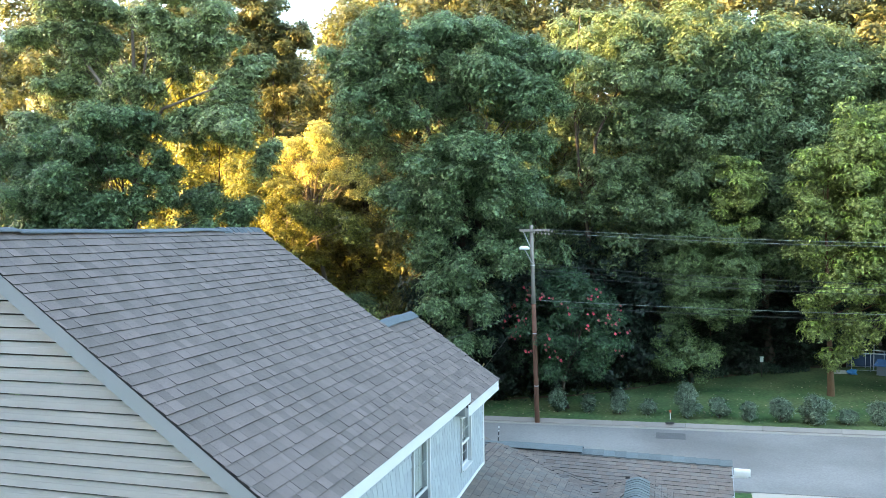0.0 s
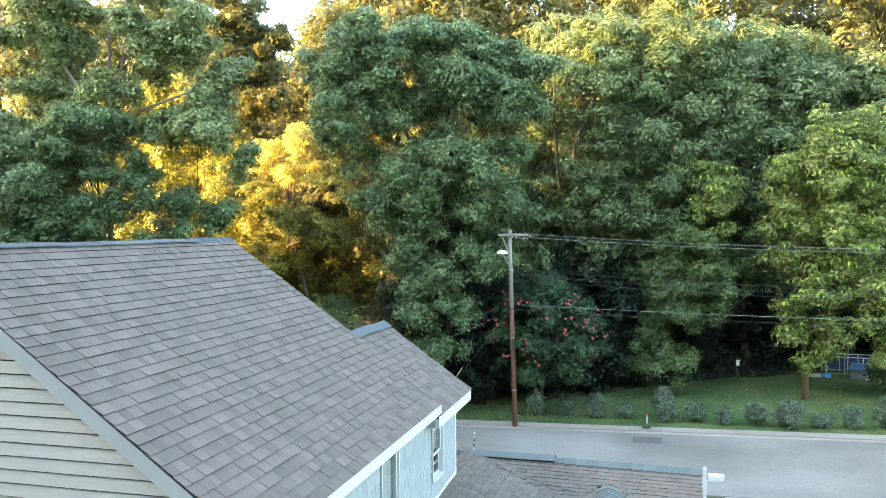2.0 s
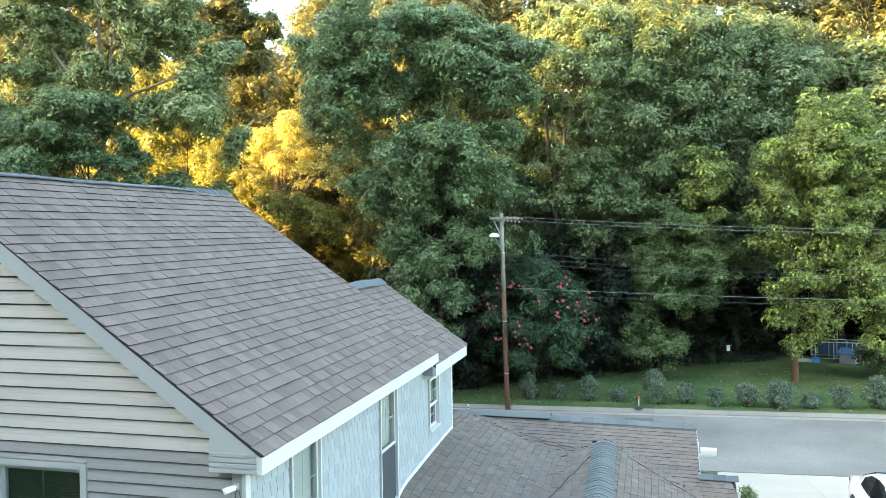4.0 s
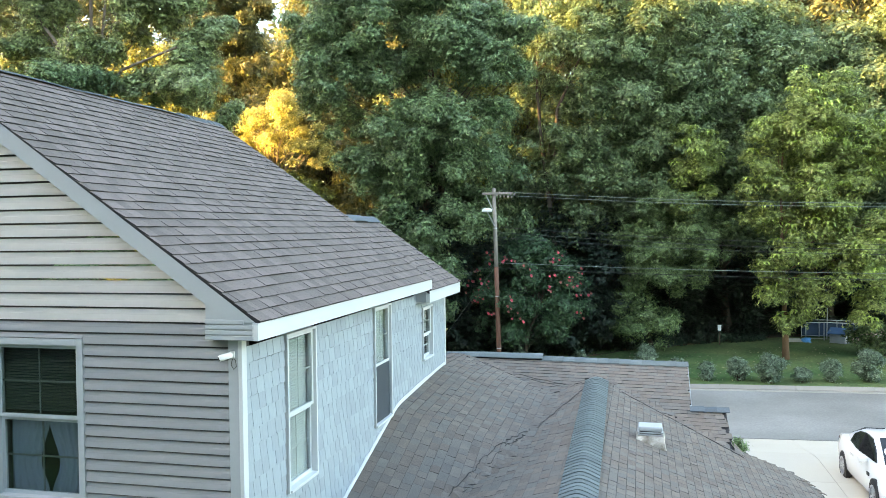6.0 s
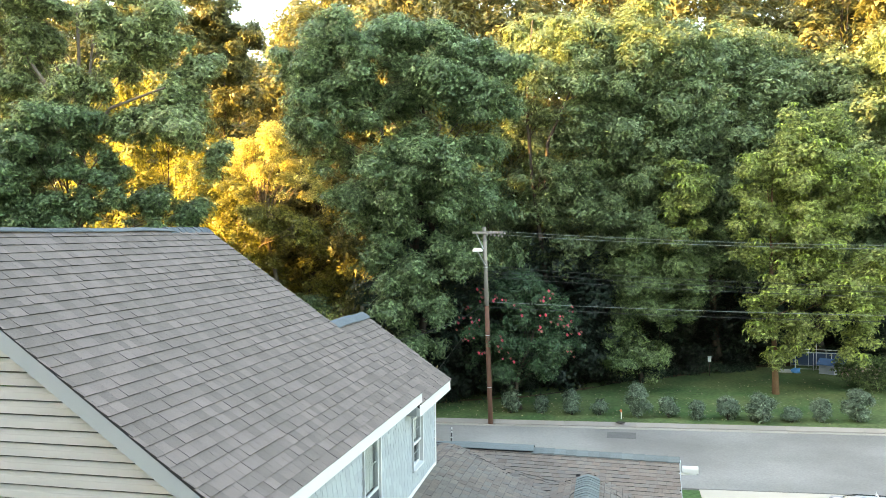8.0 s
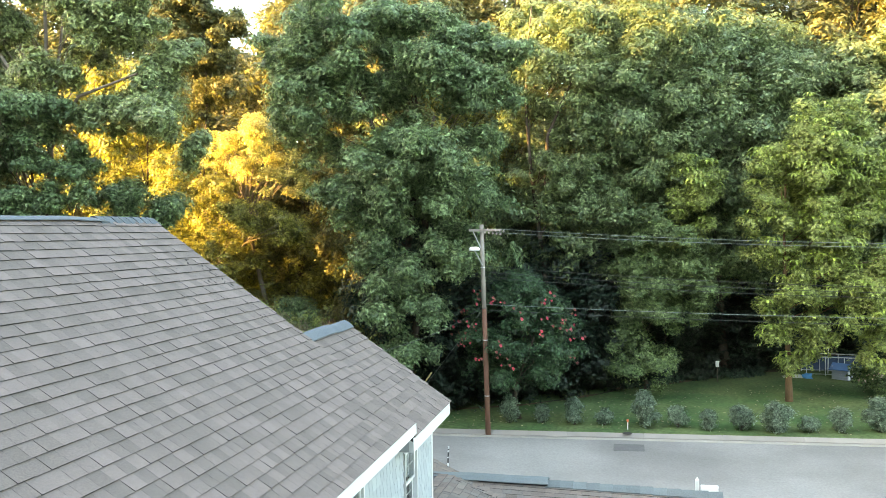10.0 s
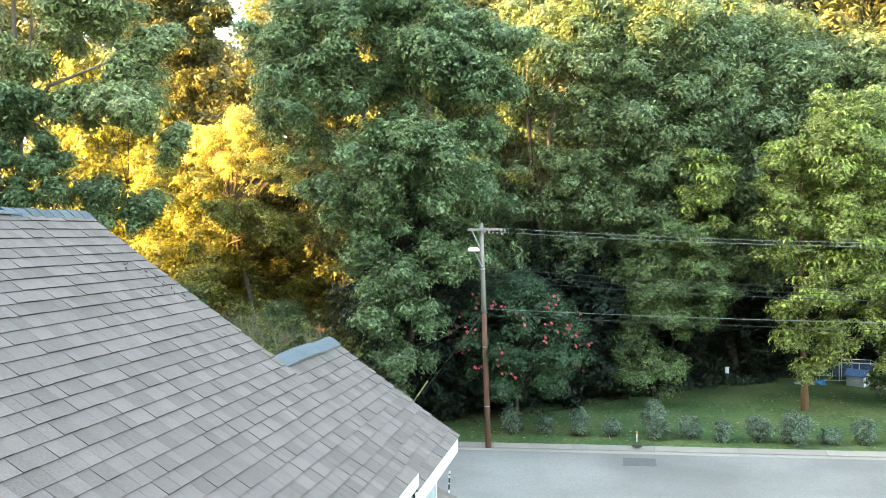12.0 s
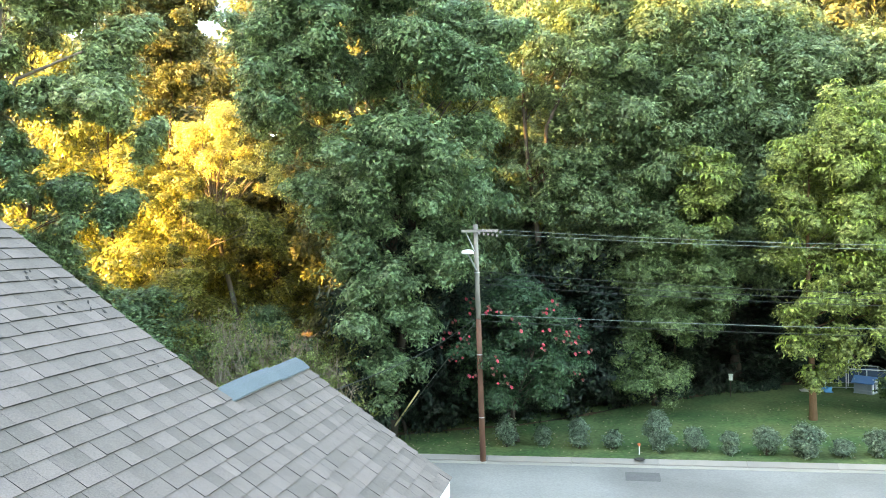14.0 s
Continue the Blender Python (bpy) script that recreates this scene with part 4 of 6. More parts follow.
for k, (z0, z1, mt) in enumerate(((0.0, 0.04, M_STRIPE), (0.04, 0.12, M_TRIM), (0.12, 0.24, M_STRIPE), (0.24, 0.27, M_TRIM), (0.27, 0.38, M_STRIPE), (0.38, 0.43, M_TRIM), (0.43, 0.46, M_STRIPE), (0.46, 0.52, M_TRIM))):
    part("band", tube(bmesh.new(), [(0.05 * z0, 0, z0), (0.05 * z1, 0, z1)], [0.019, 0.017], 8), mt, rod)


# ---- trees ----
def crown_mesh(name, clumps, count, size, mat, rng, droop=0.3, long=1.25, wide=0.75, inner=0.62, tuft=11):
    """Leaves in small tufts on the shells of the clumps (x, y, z, r, flat), as one mesh of blades."""
    cl = np.array(clumps, float)
    w = cl[:, 3] ** 2
    nt = max(1, count // tuft)
    pick = rng.choice(len(cl), size=nt, p=w / w.sum())
    d = rng.normal(size=(nt, 3))
    d /= np.linalg.norm(d, axis=1, keepdims=True)
    d[:, 2] = np.where(rng.random(nt) < 0.5, np.abs(d[:, 2]), d[:, 2])
    bumps = 0.86 + 0.24 * np.sin(3.1 * d[:, 0] + pick) * np.sin(3.7 * d[:, 1] + 1.7 * pick) + 0.14 * np.sin(6 * d[:, 2] + pick)
    rad = cl[pick, 3] * bumps * (inner + (1.08 - inner) * rng.random(nt) ** 0.6)
    pos = cl[pick, :3] + d * rad[:, None] * np.stack([np.ones(nt), np.ones(nt), cl[pick, 4]], 1)
    face = d * 0.9 + rng.normal(size=(nt, 3)) * 0.30 + np.array([0, 0, 0.6])
    pos, face = np.repeat(pos, tuft, 0), np.repeat(face, tuft, 0)
    count = nt * tuft
    off = rng.normal(size=(count, 3)) * np.array([1, 1, 0.7])
    pos += off * size * (0.9 + 0.5 * np.repeat(rng.random(nt), tuft))[:, None]
    nrm = face + off * 0.22 + rng.normal(size=(count, 3)) * 0.22
    nrm /= np.linalg.norm(nrm, axis=1, keepdims=True)
    ref = rng.normal(size=(count, 3)) + np.array([0, 0, -droop])
    a = ref - nrm * (ref * nrm).sum(1, keepdims=True)
    a /= np.linalg.norm(a, axis=1, keepdims=True)
    b = np.cross(nrm, a)
    s = size * (0.6 + 0.8 * rng.random(count))[:, None]
    v = np.empty((count, 3, 3))
    v[:, 0] = pos - a * s * 0.45 * long + b * s * 0.5 * wide
    v[:, 1] = pos - a * s * 0.45 * long - b * s * 0.5 * wide
    v[:, 2] = pos + a * s * 0.65 * long
    return blades(name, v, mat)


def blades(name, v, mat):
    count, n = len(v), len(v[0])
    me = bpy.data.meshes.new(name)
    me.vertices.add(count * n)
    me.vertices.foreach_set("co", v.reshape(-1).astype(np.float32))
    me.loops.add(count * n)
    me.loops.foreach_set("vertex_index", np.arange(count * n, dtype=np.int32))
    me.polygons.add(count)
    me.polygons.foreach_set("loop_start", np.arange(0, count * n, n, dtype=np.int32))
    me.polygons.foreach_set("loop_total", np.full(count, n, dtype=np.int32))
    me.materials.append(mat)
    me.update(calc_edges=True)
    return me


def spray_mesh(name, clumps, sprays, length, mat, rng):
    """Compound leaves: stars of drooping fronds, each frond three short blades with leaflets' width."""
    cl = np.array(clumps, float)
    w = cl[:, 3] ** 2
    pick = rng.choice(len(cl), size=sprays, p=w / w.sum())
    d = rng.normal(size=(sprays, 3))
    d /= np.linalg.norm(d, axis=1, keepdims=True)
    d[:, 2] = np.abs(d[:, 2])
    pos = cl[pick, :3] + d * (cl[pick, 3] * (0.75 + 0.4 * rng.random(sprays)))[:, None]
    out = []
    for i in range(sprays):
        n = 7 + int(rng.integers(3))
        a0 = rng.random() * 6.28
        ln = length * (0.7 + 0.6 * rng.random())
        for k in range(n):
            a = a0 + 6.283 * k / n + rng.normal() * 0.12
            h = np.array([math.cos(a), math.sin(a), 0.0]) * 0.9 + np.array([d[i, 0], d[i, 1], 0]) * 0.35
            side = np.array([-math.sin(a), math.cos(a), 0.0])
            p, rise = pos[i], 0.42 + 0.25 * rng.random()
            for j in range(4):
                q = p + (h * math.cos(rise) + np.array([0, 0, math.sin(rise)])) * ln / 4
                w0, w1 = (0.03, 0.075, 0.085, 0.06)[j] * ln / 0.7, (0.075, 0.085, 0.06, 0.01)[j] * ln / 0.7
                tw = np.array([0, 0, 0.4 * (0.5 - rng.random())])
                out.append([p - (side + tw) * w0, p + (side + tw) * w0, q + (side + tw) * w1, q - (side + tw) * w1])
                p, rise = q, rise - 0.6
    return blades(name, np.array(out), mat)


def crown_clumps(rng, height, radius, base, n_clumps, clump, top, shape, lean):
    clumps = []
    for k in range(n_clumps):
        f = (k + rng.random()) / n_clumps
        prof = radius * max(0.15, math.sin(math.pi * (0.12 + (0.88 - 0.12 * top) * f)) ** shape)
        ang = 2.4 * k + rng.normal() * 0.4
        q = prof * (0.25 + 0.8 * rng.random() ** 0.6)
        z = base + (height - base) * f
        fz = z / height
        cx, cy = lean[0] * fz + q * math.cos(ang), lean[1] * fz + q * math.sin(ang)
        cr = clump * (0.65 + 0.75 * rng.random())
        clumps.append((cx, cy, z - 0.25 * q / max(radius, 0.1), cr, 0.6 + 0.25 * rng.random()))
    return clumps


def lobe_clumps(rng, lobes, at):
    """Clumps of leaves round the large lobes (x, y, z, radius) of a crown."""
    clumps = []
    for x, y, z, r in lobes:
        for _ in range(max(8, int(11 * (r / 1.2) ** 2))):
            d = rng.normal(size=3)
            d /= np.linalg.norm(d)
            q = r * (0.30 + 0.95 * rng.random())
            cr = r * (0.26 + 0.26 * rng.random())
            clumps.append(tuple(float(v) for v in (x - at[0] + d[0] * q, y - at[1] + d[1] * q, z - at[2] + d[2] * q * 0.9, min(0.95, max(0.34, cr)), 0.62 + 0.25 * rng.random())))
    clumps.sort(key=lambda c: c[2])
    return clumps


def tree(label, at, height, radius, base, leaves, size, mat, seed, bark=None, clump=1.3, n_clumps=46, top=0.35, fork=0.45, group="", lean=(0, 0), shape=0.75, limbs=16,
         trunk_r=None, name="tree", category="tree", spray=0.0, inner=0.62, fill=0, fill_mat=None, bend=1.0, lobes=(), boughs=()):
    """A tapered trunk that forks into limbs, and a crown of leaf clumps between base and height."""
    rng = np.random.default_rng(seed)
    t = thing(name, label, category, at, group)
    r0 = trunk_r or 0.011 * height + 0.04
    bm = bmesh.new()
    path, rr = [], []
    for k in range(8):
        f = k / 7
        path.append((lean[0] * f + bend * (0.5 * math.sin(5 * f + seed) - 0.5 * math.sin(seed)), lean[1] * f + bend * (0.4 * math.sin(4.3 * f + 2 * seed) - 0.4 * math.sin(2 * seed)), height * 0.88 * f - 0.15))
        rr.append(r0 * (1.25 if k == 0 else 1 - 0.85 * f))
    tube(bm, path, rr, 8)
    clumps = lobe_clumps(rng, lobes, at) if lobes else crown_clumps(rng, height, radius, base, n_clumps, clump, top, shape, lean)
    n_clumps = len(clumps)
    for b0, b1, b2, br in boughs:
        tube(bm, [Vector(q) - Vector(at) for q in (b0, b1, b2)], [br, br * 0.8, br * 0.45], 7, False)
    for k in np.linspace(0.25 * n_clumps if lobes else 0, n_clumps - 1, limbs).astype(int):
        cx, cy, cz, cr, _ = clumps[k]
        fz = max(0.12, min(0.85, (cz / height) * (1 - fork * 0.55)))
        i = fz / 0.88 * 7
        i0 = min(6, int(i))
        p0 = Vector(path[i0]).lerp(Vector(path[i0 + 1]), i - i0)
        p2 = Vector((cx, cy, cz))
        p1 = p0.lerp(p2, 0.5) + Vector((rng.normal() * 0.25, rng.normal() * 0.25, 0.35))
        rb = r0 * (1 - 0.85 * fz) * 0.36
        tube(bm, [p0, p1, p2], [rb, rb * 0.6, rb * 0.2], 5, False)
        for _ in range(2):
            e = p2 + Vector((rng.normal(), rng.normal(), rng.normal() * 0.6 + 0.3)) * cr * 0.6
            tube(bm, [p1.lerp(p2, 0.6), p1.lerp(e, 0.75), e], [rb * 0.3, rb * 0.2, rb * 0.08], 4, False)
    part("trunk", bm, bark or M_BARK, t, smooth=True)
    me = spray_mesh("crown", clumps, leaves, spray, mat, rng) if spray else crown_mesh("crown", clumps, leaves, size, mat, rng, inner=inner)
    cr = new("crown", me)
    cr.parent = t
    if fill:
        ob = new("foliage", crown_mesh("foliage", clumps, fill, size, fill_mat, rng, inner=0.4))
        ob.parent = t
    return t


def put(t, x, y, turn, scale):
    s = scale if isinstance(scale, tuple) else (scale, scale, scale)
    return copy_thing(t, Matrix.LocRotScale((x, y, ground_z(x, y)), Euler((0, 0, radians(turn))), s))


def G(x, y):
    return (x, y, ground_z(x, y))


WOOD = "woodland trees"
UNDER = "undergrowth trees"
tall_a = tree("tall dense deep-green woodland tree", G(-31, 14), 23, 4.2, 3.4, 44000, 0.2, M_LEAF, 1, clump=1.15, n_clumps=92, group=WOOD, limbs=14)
tall_e = tree("tall grey-green tree standing back in the wood", G(8.2, 42.5), 19, 4.4, 5.6, 58000, 0.17, M_LEAFGREY, 3, clump=1.15, n_clumps=104, group=WOOD, lean=(0.8, 0))
tall_d = tree("tall yellow-green tree deep in the wood", G(-15, 46), 25, 5.0, 3, 25000, 0.26, M_LEAFYEL, 4, clump=1.25, n_clumps=62, group=WOOD)
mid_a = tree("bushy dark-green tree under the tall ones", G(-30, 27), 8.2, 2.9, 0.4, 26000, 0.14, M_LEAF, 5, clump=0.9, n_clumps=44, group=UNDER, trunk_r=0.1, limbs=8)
mid_c = tree("tree under the tall ones, shade painted into its dark leaves", G(4.0, 45), 8.2, 3.6, 0.3, 15000, 0.19, M_LEAFSHADE, 15, clump=1.2, n_clumps=40, group=UNDER, trunk_r=0.1, limbs=8)
mid_b = tree("bushy tree under the tall ones, sunlight painted into its yellow leaves", G(-12.6, 36.5), 9.5, 2.6, 0.8, 26000, 0.13, M_LEAFSUN, 6, clump=0.85, n_clumps=38, group=UNDER, trunk_r=0.1, limbs=12)
# trees at (-9.6, 36), (-8.6, 39.8), (-4.8, 36.2) are added to shade their neighbours
for src, x, y, turn, sc in [
        (tall_e, 14.2, 44.5, 20, (0.95, 0.95, 0.93)), (tall_e, 17.5, 42.5, 60, (0.95, 0.95, 0.99)), (tall_e, 11.0, 46.5, 300, (0.95, 0.95, 1.01)), (tall_e, 5.5, 43, 100, (0.95, 0.95, 0.99)), (tall_a, -8.6, 39.8, 30, (0.85, 0.85, 0.80)), (mid_a, -4.8, 36.2, 310, (0.9, 0.9, 1.45)), (tall_a, -37, 13, 250, 1.0), (tall_d, -36, 46, 40, 1.0), (tall_d, -44, 45, 140, 1.05), (tall_d, -31, 51, 70, 0.95), (tall_d, -50, 40, 60, 1.0), (tall_d, -41.5, 43, 110, 0.95), (tall_d, -9.6, 36.0, 120, (0.62, 0.62, 0.76)), (tall_d, -36, 60, 10, 0.9), (tall_d, -43, 62, 90, 0.9), (tall_d, -50, 64, 30, 0.9), (tall_d, -30, 60, 210, 0.86),(tall_e, 22.5, 40, 160, 1.05), 
         (tall_d, -6, 47, 30, 1.0), (tall_d, 2, 50, 150, 1.05), (tall_d, 12, 54, 210, 1.05), (tall_d, 22, 50, 280, 1.0),   (tall_d, -17, 55, 160, 0.9),
        (tall_d, -10, 58, 200, 1.05), (tall_d, 18, 62, 70, 1.1),   (tall_d, -11, 44, 250, 0.95), (tall_d, 7, 49, 320, 1.02), (tall_d, 16.5, 50, 120, 1.02),
         (tall_d, 31, 46, 10, 1.0),  (tall_d, -2, 54, 60, 1.08), (tall_d, -23.2, 46.5, 200, 0.80), (tall_d, -20.2, 48, 170, 0.82), (tall_d, -27, 53, 300, 0.88), (tall_d, -17.2, 43, 80, 0.9),
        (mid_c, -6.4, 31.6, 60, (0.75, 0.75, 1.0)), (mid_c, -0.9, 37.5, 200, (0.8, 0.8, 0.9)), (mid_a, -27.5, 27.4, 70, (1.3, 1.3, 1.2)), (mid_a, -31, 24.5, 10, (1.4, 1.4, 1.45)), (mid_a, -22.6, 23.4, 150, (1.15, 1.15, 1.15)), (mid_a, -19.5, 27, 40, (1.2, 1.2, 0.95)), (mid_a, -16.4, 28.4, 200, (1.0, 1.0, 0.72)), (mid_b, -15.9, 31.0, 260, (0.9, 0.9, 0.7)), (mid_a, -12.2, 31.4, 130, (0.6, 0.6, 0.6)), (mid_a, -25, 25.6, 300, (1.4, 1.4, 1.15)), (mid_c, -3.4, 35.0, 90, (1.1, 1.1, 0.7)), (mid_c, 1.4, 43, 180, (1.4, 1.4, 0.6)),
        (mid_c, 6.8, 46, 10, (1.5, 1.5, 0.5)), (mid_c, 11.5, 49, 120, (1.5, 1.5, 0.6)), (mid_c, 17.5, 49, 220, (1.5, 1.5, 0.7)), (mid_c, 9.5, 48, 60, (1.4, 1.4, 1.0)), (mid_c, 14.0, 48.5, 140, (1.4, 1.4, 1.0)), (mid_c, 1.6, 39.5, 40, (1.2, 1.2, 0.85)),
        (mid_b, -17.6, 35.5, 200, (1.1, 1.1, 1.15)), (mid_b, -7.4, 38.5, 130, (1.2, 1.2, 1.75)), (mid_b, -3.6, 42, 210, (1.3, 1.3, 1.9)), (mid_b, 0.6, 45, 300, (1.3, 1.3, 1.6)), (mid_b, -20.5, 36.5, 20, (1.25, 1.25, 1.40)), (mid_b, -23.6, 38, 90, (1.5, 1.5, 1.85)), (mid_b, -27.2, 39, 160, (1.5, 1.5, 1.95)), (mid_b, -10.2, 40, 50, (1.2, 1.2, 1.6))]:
    put(src, x, y, turn, sc)

# the wood's edge, tree by tree: each crown is a group of lobes (x, y, z, radius)
tree("tall grey-green tree with pale limbs and spreading lobes", G(-20.5, 26.0), 23, 6, 9, 120000, 0.135, M_LEAFPALE, 2, bark=M_BARKPALE, group=WOOD, limbs=18, trunk_r=0.2, lobes=[
    (-22.8, 25.2, 16.2, 1.0), (-24.6, 24.6, 12.8, 1.4), (-18.8, 25.8, 15.8, 0.9), (-15.8, 25.4, 14.0, 0.9), (-17.2, 24.0, 13.0, 1.1), (-19.2, 24.0, 12.7, 1.0),  (-25.4, 24.4, 17.0, 1.1),
    (-22.4, 25.0, 17.8, 1.6), (-17.2, 25.0, 17.0, 1.7), (-19.5, 24.0, 14.3, 1.1), (-14.8, 24.0, 12.9, 1.3), (-13.8, 24.5, 11.4, 0.8), (-24.1, 25.0, 15.1, 1.2), (-15.2, 26.0, 15.1, 1.0), (-24.4, 25.0, 19.0, 1.3), (-19.6, 26.5, 20.4, 1.6), (-16.9, 26.4, 13.4, 0.9), (-22.0, 24.6, 13.4, 1.0)],
    boughs=[((-21.0, 26.0, 9.0), (-20.8, 25.6, 13.6), (-20.4, 25.0, 18.0), 0.13), ((-20.9, 25.8, 12.4), (-21.8, 25.0, 14.6), (-23.4, 24.4, 17.0), 0.11), ((-20.8, 25.6, 11.6), (-18.6, 24.6, 13.6), (-15.4, 23.8, 14.2), 0.09)])
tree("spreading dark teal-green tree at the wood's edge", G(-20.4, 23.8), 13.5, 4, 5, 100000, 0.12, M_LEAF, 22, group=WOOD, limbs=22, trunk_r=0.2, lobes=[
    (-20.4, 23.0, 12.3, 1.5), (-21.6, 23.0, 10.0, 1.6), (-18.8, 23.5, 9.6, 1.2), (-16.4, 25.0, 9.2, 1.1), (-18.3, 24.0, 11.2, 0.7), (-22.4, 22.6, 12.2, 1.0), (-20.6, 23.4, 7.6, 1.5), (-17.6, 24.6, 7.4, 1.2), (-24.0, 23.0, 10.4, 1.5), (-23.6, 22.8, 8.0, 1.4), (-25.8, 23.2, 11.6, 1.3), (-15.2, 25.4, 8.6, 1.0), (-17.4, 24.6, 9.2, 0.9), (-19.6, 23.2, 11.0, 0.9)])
tree("tall yellow-green tree rising behind the wood's edge", G(-20.0, 36.4), 24, 4, 14, 70000, 0.14, M_LEAFYEL, 23, group=WOOD, limbs=8, trunk_r=0.10, lobes=[
    (-19.8, 35.6, 14.8, 1.0), (-18.4, 35.8, 15.6, 0.9), (-20.0, 35.4, 18.4, 1.2), (-17.6, 36.2, 19.4, 1.0),
    (-20.4, 36.0, 19.9, 1.7), (-18.8, 36.0, 18.1, 1.4), (-21.3, 36.0, 17.7, 1.2), (-19.2, 36.0, 16.4, 1.0), (-21.2, 36.0, 22.2, 1.6)])
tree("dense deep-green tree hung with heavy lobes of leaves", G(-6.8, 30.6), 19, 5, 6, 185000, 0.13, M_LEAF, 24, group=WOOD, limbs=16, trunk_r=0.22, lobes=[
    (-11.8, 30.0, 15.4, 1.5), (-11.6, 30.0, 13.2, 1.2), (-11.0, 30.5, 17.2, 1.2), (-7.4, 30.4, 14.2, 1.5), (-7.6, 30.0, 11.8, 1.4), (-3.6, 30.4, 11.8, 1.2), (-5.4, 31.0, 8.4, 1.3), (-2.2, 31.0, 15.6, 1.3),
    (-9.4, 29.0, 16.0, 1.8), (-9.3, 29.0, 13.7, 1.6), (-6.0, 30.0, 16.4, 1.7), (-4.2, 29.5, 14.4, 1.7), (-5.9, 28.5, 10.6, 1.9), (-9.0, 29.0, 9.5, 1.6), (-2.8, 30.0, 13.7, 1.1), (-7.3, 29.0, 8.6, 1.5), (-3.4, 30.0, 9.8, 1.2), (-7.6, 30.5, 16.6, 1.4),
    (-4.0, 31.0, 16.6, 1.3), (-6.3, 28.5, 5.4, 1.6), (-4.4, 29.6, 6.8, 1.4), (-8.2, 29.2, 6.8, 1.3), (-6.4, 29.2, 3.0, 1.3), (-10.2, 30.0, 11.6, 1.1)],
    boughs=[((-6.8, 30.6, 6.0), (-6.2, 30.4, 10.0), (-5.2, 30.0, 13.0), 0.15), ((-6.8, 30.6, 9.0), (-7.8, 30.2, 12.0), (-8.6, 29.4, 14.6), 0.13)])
tree("tall grey-green tree with a pale forked trunk", G(-1.1, 37.0), 22, 5, 8, 170000, 0.145, M_LEAFGREY, 26, group=WOOD, limbs=14, trunk_r=0.17, lobes=[
    (-1.7, 36.2, 14.2, 1.1), (-0.9, 36.0, 9.0, 1.3), (-1.4, 36.0, 16.2, 1.3), (-0.6, 36.4, 13.0, 1.2), (0.9, 36.6, 17.2, 1.4), (4.6, 36.6, 14.0, 1.6), (-2.0, 37.0, 10.4, 1.5), (-3.2, 38.0, 8.2, 1.5), (1.0, 36.4, 13.4, 1.4), (6.6, 38.5, 17.6, 1.6),
    (-0.4, 37.6, 18.1, 2.0), (1.8, 36.0, 15.4, 2.1), (-0.1, 36.0, 11.0, 1.6), (2.7, 36.0, 12.6, 1.9), (3.7, 38.0, 18.0, 2.2), (1.4, 36.0, 9.5, 1.7), (-2.7, 38.0, 16.8, 1.8), (-2.9, 39.0, 13.0, 1.4), (3.9, 37.0, 10.0, 1.8), (6.0, 38.0, 15.0, 1.8), (6.2, 38.0, 12.2, 1.5), (0.2, 37.0, 7.4, 1.5), (2.6, 37.2, 7.2, 1.4)],
    boughs=[((-1.1, 36.6, 9.0), (-0.9, 35.9, 12.6), (0.5, 35.6, 15.6), 0.11)])
tree("straw-gold sunlit tree at the wood's edge, sun partly in its leaf colour", G(-14.9, 34.2), 14.4, 3.3, 5.0, 30000, 0.095, M_LEAFGOLD, 7, inner=0.3, bark=M_BARKPALE, limbs=56, lobes=[
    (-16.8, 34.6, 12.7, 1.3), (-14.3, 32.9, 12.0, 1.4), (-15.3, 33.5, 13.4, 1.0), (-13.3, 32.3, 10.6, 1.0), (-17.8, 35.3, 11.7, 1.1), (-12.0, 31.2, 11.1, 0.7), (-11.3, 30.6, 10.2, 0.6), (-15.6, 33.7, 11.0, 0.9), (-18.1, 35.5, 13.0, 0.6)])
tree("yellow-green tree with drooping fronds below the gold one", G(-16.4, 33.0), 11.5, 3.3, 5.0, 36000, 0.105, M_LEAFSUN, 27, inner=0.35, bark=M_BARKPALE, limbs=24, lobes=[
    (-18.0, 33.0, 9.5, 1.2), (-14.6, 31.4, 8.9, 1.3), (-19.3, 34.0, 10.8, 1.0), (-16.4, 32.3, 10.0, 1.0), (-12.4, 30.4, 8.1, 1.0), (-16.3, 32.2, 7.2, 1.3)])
tree("lime-green tree with drooping compound leaf sprays", G(10.15, 35.8), 13.4, 2.9, 3.4, 520, 0.115, M_LEAFLIME, 8, bark=M_BARKTAN, trunk_r=0.15, spray=0.50, limbs=10, fill=105000, fill_mat=M_LEAFWALNUT, bend=0.2, lobes=[
    (11.5, 35.2, 11.9, 1.7), (12.9, 35.7, 11.7, 1.3), (9.6, 35.2, 11.0, 1.2), (8.8, 35.2, 9.6, 1.0), (11.8, 35.2, 9.7, 1.8), (14.2, 35.7, 9.8, 1.4), (9.5, 35.0, 8.3, 1.3), (12.1, 35.2, 7.7, 1.5), (9.0, 35.2, 6.7, 1.0), (13.1, 35.2, 6.0, 1.8), (10.6, 35.2, 5.3, 1.3), (9.5, 35.2, 4.2, 1.2), (11.2, 35.2, 3.9, 1.2), (13.4, 35.2, 4.9, 1.5), (14.1, 35.2, 4.4, 1.0), (15.0, 36.2, 5.4, 1.7), (11.7, 36.9, 9.1, 1.6), (10.9, 36.9, 7.0, 1.4), (10.1, 35.4, 1.8, 0.45), (10.9, 35.3, 2.1, 0.5), (13.4, 35.0, 2.4, 0.8), (14.1, 35.2, 3.0, 0.9), (11.4, 35.2, 3.0, 0.7), (9.7, 35.4, 3.2, 0.7)])
